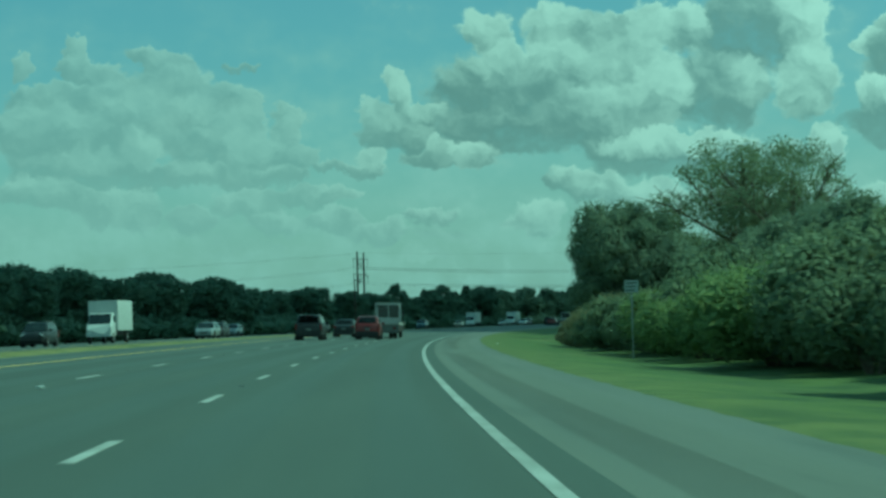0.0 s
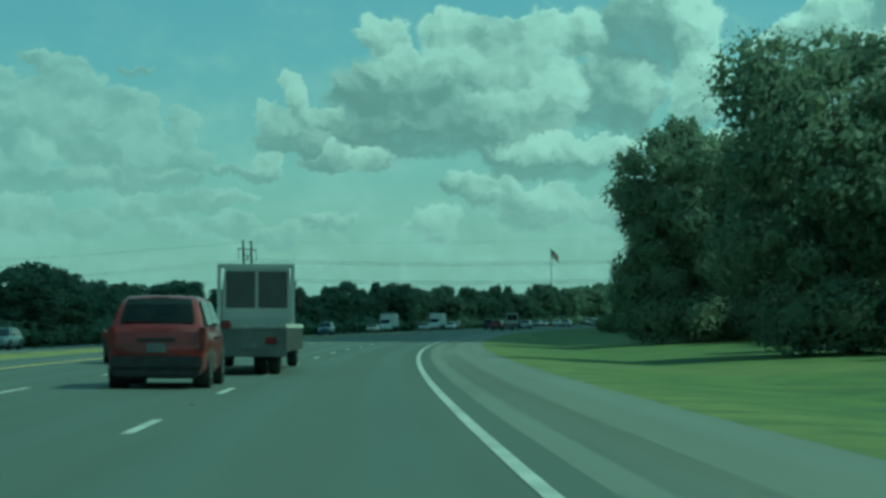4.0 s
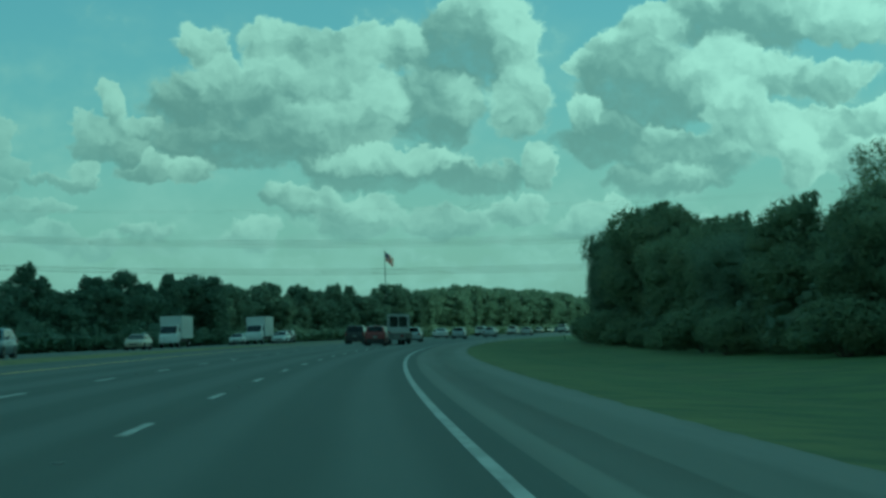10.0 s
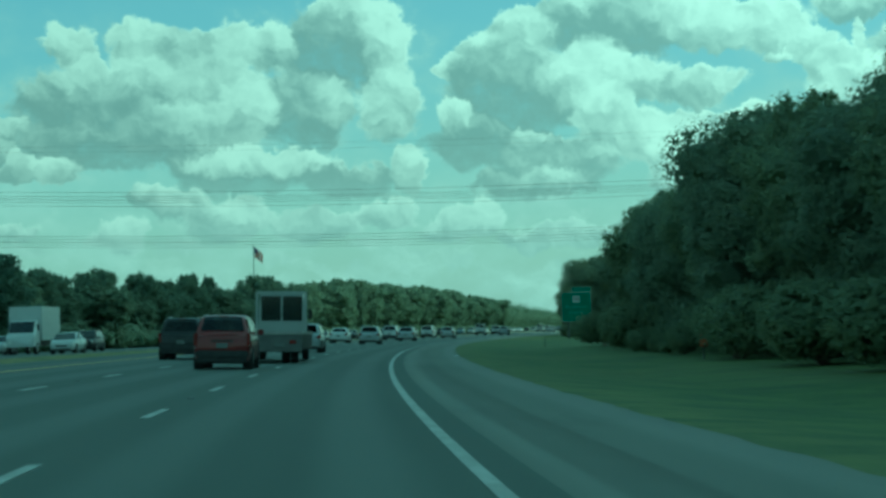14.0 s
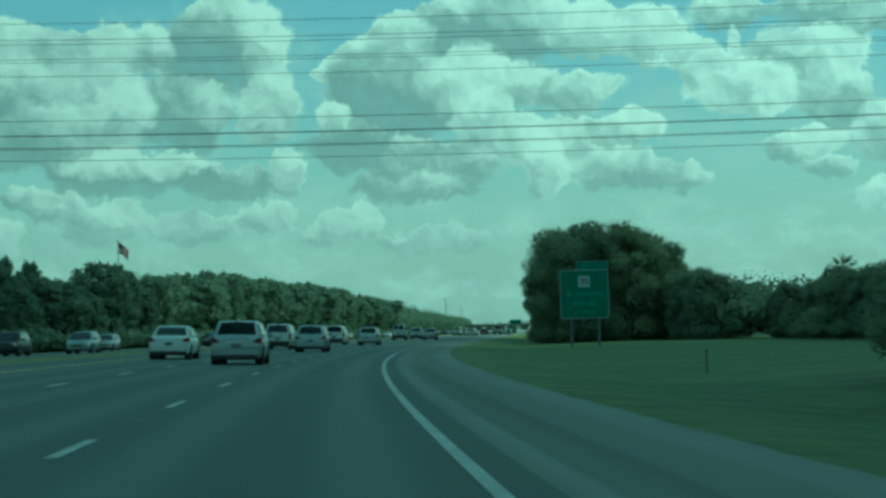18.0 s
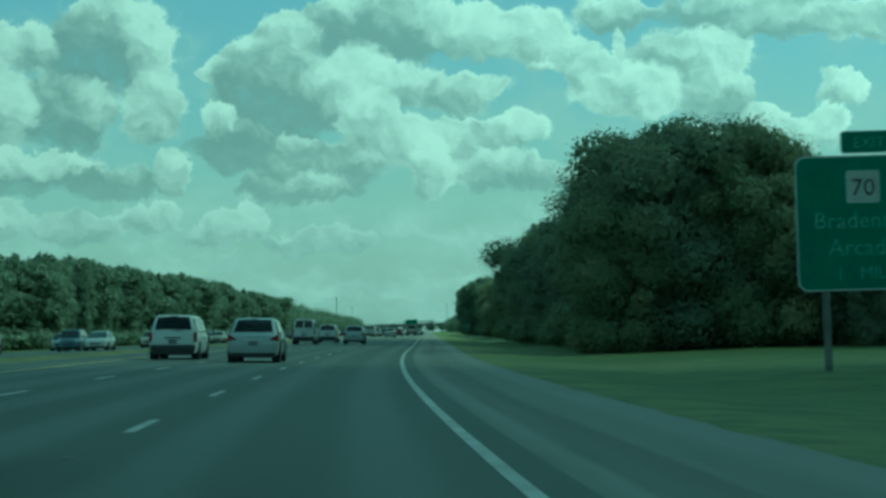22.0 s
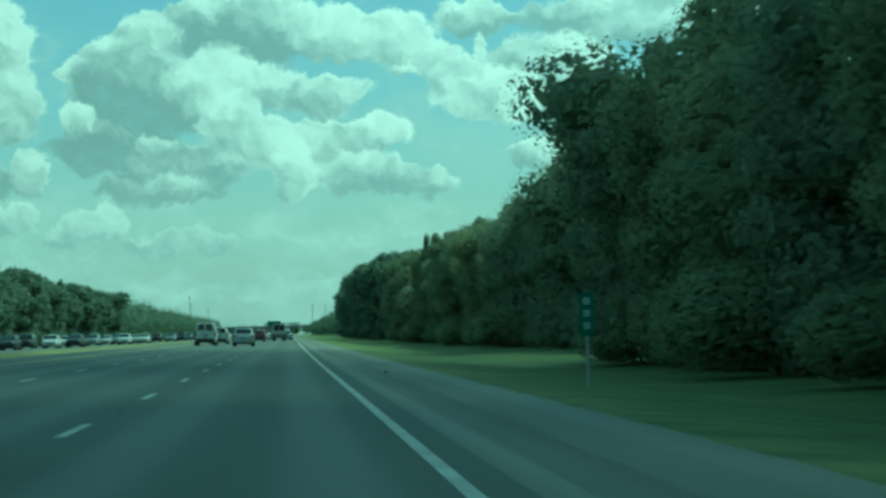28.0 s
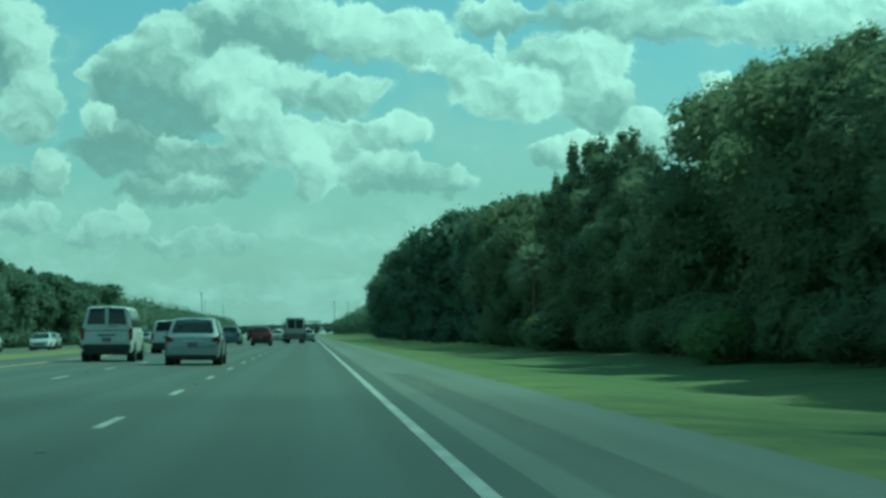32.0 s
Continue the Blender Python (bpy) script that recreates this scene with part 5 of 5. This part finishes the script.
    if yb < 0.3:
        part("brake_light", box(bmesh.new(), -0.16, 0.16, yt - 0.03, yt + 0.02, zt - 0.045, zt - 0.02, 0.005), M_RED, ob)
        part("wiper", box(bmesh.new(), -0.02, 0.42, yb - 0.05, yb - 0.03, zb0 + 0.09, zb0 + 0.11, 0.004), M_TRIM, ob)
        part("tailgate_handle", box(bmesh.new(), -0.34, 0.34, -0.02, 0.03, boot * 0.79, boot * 0.79 + 0.05, 0.01), M_RIM if lamps == "wide" else M_TRIM, ob)
    part("underbody", box(bmesh.new(), -h * 0.78, h * 0.78, 0.15, L - 0.15, clear - 0.06, clear + 0.1, 0.02), M_TRIM, ob)
    part("number_plate", box(bmesh.new(), -0.17, 0.17, -0.035, 0.02, boot * 0.60, boot * 0.60 + 0.16, 0.005), M_PLATE, ob)
    part("grille", box(bmesh.new(), -h * 0.45, h * 0.45, L - 0.08, L + 0.01, hood * 0.48, hood * 0.66, 0.02), M_TRIM, ob)
    tyre, rim = WHEELS.setdefault(r, wheel_mesh(r, 0.23))
    for sx in (1, -1):
        for y in (L * 0.19, L * 0.80):
            wheel = part("wheel", tyre, None, ob, smooth=False)
            wheel.location = (sx * (h - 0.10), y, r)
            part("rim", rim, None, wheel)
            arch = rod(bmesh.new(), (sx * (h - 0.3), y, r), (sx * (h + 0.004), y, r), r * 1.16, r * 1.16, 20)
            part("wheel_arch", arch, M_TRIM, ob)
    return ob


WHEELS = {}
P_DARK, P_RED, P_SILVER, P_WHITE = paint("dark grey car paint", (0.007, 0.008, 0.009), 0.0, 0.4, 0.2), paint("red car paint", (0.11, 0.008, 0.010), 0.2), \
    paint("silver car paint", (0.3, 0.32, 0.33), 0.5), paint("white car paint", (0.5, 0.51, 0.5))
P_DULL = paint("dull white truck paint", (0.36, 0.37, 0.36), 0.0, 0.5)
P_BLUE = paint("blue-grey car paint", (0.1, 0.14, 0.18), 0.4)
P_BEIGE = paint("beige car paint", (0.42, 0.38, 0.3), 0.4)


def drive(ob, s, lat, back=False):
    """Puts a vehicle on the road, its rear bumper at s; back: facing the other way."""
    p = on_road(s, lat, 0.0)
    slope = math.degrees(math.atan(FALL if lat > -13 else -0.01))
    ob.matrix_basis = pose(p.x, p.y, p.z + 0.004, 0, 0, turn(s) + (180 if back else 0)) @ pose(0, 0, 0, 0, -slope if back else slope, 0)
    return ob


SUV = dict(L=4.7, W=1.88, H=1.72, belt=1.08, hood=1.05, boot=1.08, glass=(0.12, 0.62, 3.0, 3.65))
WAGON = dict(L=4.75, W=1.9, H=1.6, belt=1.0, hood=0.98, boot=1.02, glass=(0.14, 0.85, 2.9, 3.7))
SEDAN = dict(L=4.8, W=1.82, H=1.46, belt=0.96, hood=0.92, boot=1.0, glass=(0.75, 1.5, 2.75, 3.65), r=0.32)
MINIVAN = dict(L=5.1, W=1.96, H=1.75, belt=1.05, hood=1.0, boot=1.06, glass=(0.06, 0.4, 3.35, 4.2))
VAN = dict(L=5.6, W=2.0, H=2.08, belt=1.25, hood=1.15, boot=1.25, glass=(0.05, 0.12, 3.9, 4.6), r=0.37, clear=0.32)

suv = drive(car("suv", "black sport utility vehicle with roof rails and red tail lights", P_DARK, rails=True, lamps="tall", r=0.38, clear=0.28, **SUV), 133, -7.3)
sedan = drive(car("sedan", "dark grey four-door saloon car", P_DARK, **SEDAN), 163, -7.2)
red = drive(car("hatchback", "red small sport utility car with dark rear window", P_RED, lamps="tall", **{**SUV, "L": 4.4, "H": 1.66, "W": 1.8}), 140, -3.7)
silver = drive(car("wagon", "silver crossover car with wide red tail lights", P_SILVER, r=0.37, **WAGON), 545, -4.1)
white = drive(car("sedan", "white four-door saloon car", P_WHITE, **SEDAN), 559, -8.2)
mini = drive(car("minivan", "white minivan with upright red tail lights", P_WHITE, category="van", lamps="tall", **MINIVAN), 774, -7.5)
van = drive(car("van", "white passenger van with two rear door windows", P_WHITE, category="van", lamps="tall", **VAN), 744, -8.0)
part("rear_pillar", box(bmesh.new(), -0.06, 0.06, 0.0, 0.1, 1.2, 2.0, 0.01), P_WHITE, van)
beige = drive(car("sedan", "beige four-door saloon car", P_BEIGE, **SEDAN), 1120, -0.4)
blue = drive(car("suv", "blue-grey sport utility vehicle", P_BLUE, **SUV), 1035, -7.6)


def flatbed():
    ob = thing("flatbed_truck", "flatbed truck with a white cab, pale deck and dark tail board", "truck", "cars on the carriageway")
    part("deck", box(bmesh.new(), -1.3, 1.3, 0.0, 8.6, 1.06, 1.18, 0.02), M_CONCRETE, ob, "pale worn deck")
    part("tail_board", box(bmesh.new(), -1.3, 1.3, -0.05, 0.0, 0.42, 1.06, 0.02), M_TAIL, ob)
    for x in (-1.28, 1.2):
        part("side_board", box(bmesh.new(), x, x + 0.08, 0.0, 8.6, 0.52, 1.06, 0.01), M_DARKSTEEL, ob)
    for x in (-0.45, 0.45):
        part("chassis_rail", box(bmesh.new(), x - 0.08, x + 0.08, 0.1, 10.2, 0.7, 0.98, 0.01), M_DARKSTEEL, ob)
    ring = [(-0.95, 0.75), (0.95, 0.75), (0.95, 2.1), (0.88, 2.72), (-0.88, 2.72), (-0.95, 2.1)]
    cab = [[(x, 8.9, z) for x, z in ring], [(x * 1.02, 9.9, z + 0.03) for x, z in ring],
           [(x, 10.7 - 0.1 * (z > 1.5), 0.7 + (z - 0.75) * 0.56) for x, z in ring], [(x * 0.95, 11.7, 0.6 + (z - 0.75) * 0.4) for x, z in ring]]
    part("cab", loft(bmesh.new(), cab), P_DULL, ob)
    for x0, x1 in ((-0.84, -0.04), (0.04, 0.84)):
        part("rear_window", box(bmesh.new(), x0, x1, 8.86, 8.91, 1.62, 2.62, 0.02), M_GLASS, ob)
    part("windscreen", slab(bmesh.new(), [(0.85, 10.55, 1.8), (-0.85, 10.55, 1.8), (-0.82, 10.0, 2.6), (0.82, 10.0, 2.6)], 0.05, 0.03), M_GLASS, ob)
    for x in (-1.0, 1.0):
        part("headboard_post", box(bmesh.new(), x - 0.05, x + 0.05, 8.5, 8.6, 1.18, 2.8, 0.01), P_DULL, ob)
        part("door_mirror", box(bmesh.new(), x * 1.12 - 0.08, x * 1.12 + 0.08, 10.3, 10.36, 1.7, 2.1, 0.02), M_TRIM, ob)
        part("tail_light", box(bmesh.new(), x * 0.95 - 0.12, x * 0.95 + 0.12, -0.09, -0.05, 0.72, 0.86, 0.01), M_RED, ob)
    part("headboard", box(bmesh.new(), -1.0, 1.0, 8.5, 8.6, 2.7, 2.82, 0.01), P_DULL, ob)
    part("number_plate", box(bmesh.new(), 0.3, 0.62, -0.09, -0.06, 0.6, 0.75, 0.005), M_PLATE, ob)
    tyre, rim = WHEELS.setdefault(0.45, wheel_mesh(0.45, 0.28))
    for x, y in ((-0.95, 1.4), (0.95, 1.4), (-0.62, 1.4), (0.62, 1.4), (-0.9, 10.6), (0.9, 10.6)):
        wheel = part("wheel", tyre, None, ob)
        wheel.location = (x, y, 0.45)
        part("rim", rim, None, wheel)
    return ob


hauler = drive(flatbed(), 150, -3.2)


def box_truck():
    ob = thing("box_truck", "white box truck on the far carriageway", "truck", "vehicles on the far carriageway")
    part("box", box(bmesh.new(), -1.22, 1.22, 0, 6.2, 1.0, 3.5, 0.04), P_WHITE, ob)
    cab = [[(-1.05, 6.3, 0.6), (1.05, 6.3, 0.6), (1.05, 6.3, 1.7), (0.95, 6.3, 2.5), (-0.95, 6.3, 2.5), (-1.05, 6.3, 1.7)],
           [(-1.05, 7.2, 0.6), (1.05, 7.2, 0.6), (1.05, 7.2, 1.7), (0.93, 7.0, 2.45), (-0.93, 7.0, 2.45), (-1.05, 7.2, 1.7)],
           [(-1.0, 8.1, 0.55), (1.0, 8.1, 0.55), (1.0, 8.1, 1.2), (0.9, 7.8, 1.5), (-0.9, 7.8, 1.5), (-1.0, 8.1, 1.2)]]
    part("cab", loft(bmesh.new(), cab), P_WHITE, ob)
    part("windscreen", slab(bmesh.new(), [(0.9, 7.72, 1.56), (-0.9, 7.72, 1.56), (-0.88, 7.1, 2.36), (0.88, 7.1, 2.36)], 0.04, 0.03), M_GLASS, ob)
    part("chassis", box(bmesh.new(), -0.5, 0.5, 0.1, 7.8, 0.6, 1.0, 0.02), M_DARKSTEEL, ob)
    for x in (-1, 1):
        part("headlight", box(bmesh.new(), x * 0.75 - 0.15, x * 0.75 + 0.15, 8.02, 8.12, 0.8, 1.0, 0.02), M_LAMP, ob)
        part("side_window", box(bmesh.new(), x * 1.04 - 0.02, x * 1.04 + 0.02, 6.45, 7.1, 1.7, 2.2, 0.01), M_GLASS, ob)
    tyre, rim = WHEELS[0.45]
    for x, y in ((-0.95, 1.5), (0.95, 1.5), (-0.92, 7.1), (0.92, 7.1)):
        wheel = part("wheel", tyre, None, ob)
        wheel.location = (x, y, 0.45)
        part("rim", rim, None, wheel)
    return ob


# the far carriageway's traffic, facing this way, and more traffic far ahead
first = drive(box_truck(), 517, -27.0, True)
for s, lat in ((484, -30.8), (166, -26.6)):
    drive(copy_thing(first, Matrix.Identity(4)), s, lat, True)
kinds = [white, silver, suv, sedan, silver, beige, white, sedan, blue, suv]
rng = random.Random(21)
for lane, start in ((-23.0, 95.0), (-26.8, 140.0), (-30.6, 250.0)):
    s = start
    while s < 1500:
        ob = copy_thing(rng.choice(kinds), Matrix.Identity(4))
        tagged(ob, ob["label"].split(" with ")[0] + " on the far carriageway", group="vehicles on the far carriageway")
        drive(ob, s, lane + rng.uniform(-0.3, 0.3), True)
        s += rng.uniform(60, 150) if s < 560 else rng.uniform(28, 75)
for s, lat, ob in ((449, -7.5, suv), (428, -3.9, red), (440, -3.3, hauler), (477, -4.1, silver), (592, -4.1, silver), (610, -7.8, mini), (650, -4.1, silver), (657, -7.8, mini), (752, -4.1, silver), (913, -3.9, silver), (921, -7.6, van), (951, -7.4, mini), (1018, -4.2, red), (1058, -1.6, hauler), (1046, -7.8, sedan), (1092, -0.3, silver), (1100, -4.2, white), (1128, -8.0, suv), (1150, -0.2, blue), (1180, -4.1, beige),
                   (1205, -0.3, white), (1230, -7.9, white), (1262, -4.0, mini), (1290, -0.2, sedan), (1330, -4.2, silver), (1365, -0.3, white), (1410, -7.8, blue), (1460, -4.0, white)):
    drive(copy_thing(ob, Matrix.Identity(4)), s, lat)

# ---------------------------------------------------------------- lane markings, reflectors and rumble strips
dash = mesh_of("lane_dash", box(bmesh.new(), -0.06, 0.06, -1.52, 1.52, 0.0, 0.006), M_WHITE)
stud = mesh_of("reflector", box(bmesh.new(), -0.05, 0.05, -0.05, 0.05, 0.0, 0.014), M_PLATE)
tilt = math.degrees(math.atan(FALL))
for line, lat in enumerate((-2.39, -6.05)):
    for i in range(-1, 92):
        s = 4.94 + 12.192 * i
        p = on_road(s, lat)
        o = part("lane_dash", dash, None, road)
        o.matrix_basis = pose(p.x, p.y, p.z + 0.001, 0, 0, turn(s)) @ pose(0, 0, 0, 0, tilt, 0)
        if i % 2 == line:
            q = on_road(s + 6.1, lat)
            o = part("reflector", stud, None, road)
            o.matrix_basis = pose(q.x, q.y, q.z, 0, 0, turn(s)) @ pose(0, 0, 0, 0, tilt, 0)


def rumble_strips():
    verts, faces = [], []
    for s in np.arange(2, 900, 0.3):
        for ds, lat in ((0, 2.1), (0, 2.85), (0.06, 2.85), (0.06, 2.1)):
            verts.append(on_road(s + ds, lat, 0.004))
        n = len(verts)
        faces.append((n - 4, n - 3, n - 2, n - 1))
    part("rumble_strip", quads("rumble_strip", verts, faces, M_GROOVE, [(v.y, v.x) for v in verts]), None, shoulder, "rows of dark rumble grooves")["kind"] = "stuff"


rumble_strips()



# ---------------------------------------------------------------- the cumulus that drifts over the road and shades it
def cumulus(name, s0, s1, mat, label):
    g = np.random.default_rng(9)
    bm = bmesh.new()
    way = Vector((math.sin(_a) / math.tan(_e), math.cos(_a) / math.tan(_e), 1.0))
    for s in np.arange(s0, s1, 60.0):
        for lat in np.arange(-170, 260, 60.0):
            c = on_road(s, lat) + way * 620
            r = 62 + g.uniform(-6, 14)
            bmesh.ops.create_icosphere(bm, subdivisions=2, radius=r, matrix=Matrix.Translation(c + Vector((g.uniform(-8, 8), g.uniform(-8, 8), g.uniform(-10, 30)))) @ Matrix.Diagonal((1, 1, 0.55, 1)))
    for v in bm.verts:
        v.co += Vector((1, 1, 1)) * 9 * noise.noise(v.co * 0.03)
    tagged(new(name, mesh_of(name, bm, mat)), label, "cloud", kind="stuff")


M_CLOUD = spotted("cloud", (0.78, 0.79, 0.8), (0.85, 0.85, 0.85), 0.02, 1.0, bump=0.0)
M_THIN, _k = material("thin cloud")
_d = _k.add("BsdfDiffuse", {"Color": (0.8, 0.81, 0.82, 1)})
_t = _k.add("BsdfTransparent")
_k.tree.links.new(_k.add("MixShader", {0: 0.19, 1: _t.outputs[0], 2: _d.outputs[0]}).outputs[0], _k.add("OutputMaterial").inputs[0])
cumulus("cumulus_cloud", 288, 600, M_CLOUD, "broad white cumulus cloud shading the carriageways")
cumulus("thin_cloud", 642, 850, M_THIN, "thin white edge of the cloud over the carriageways")
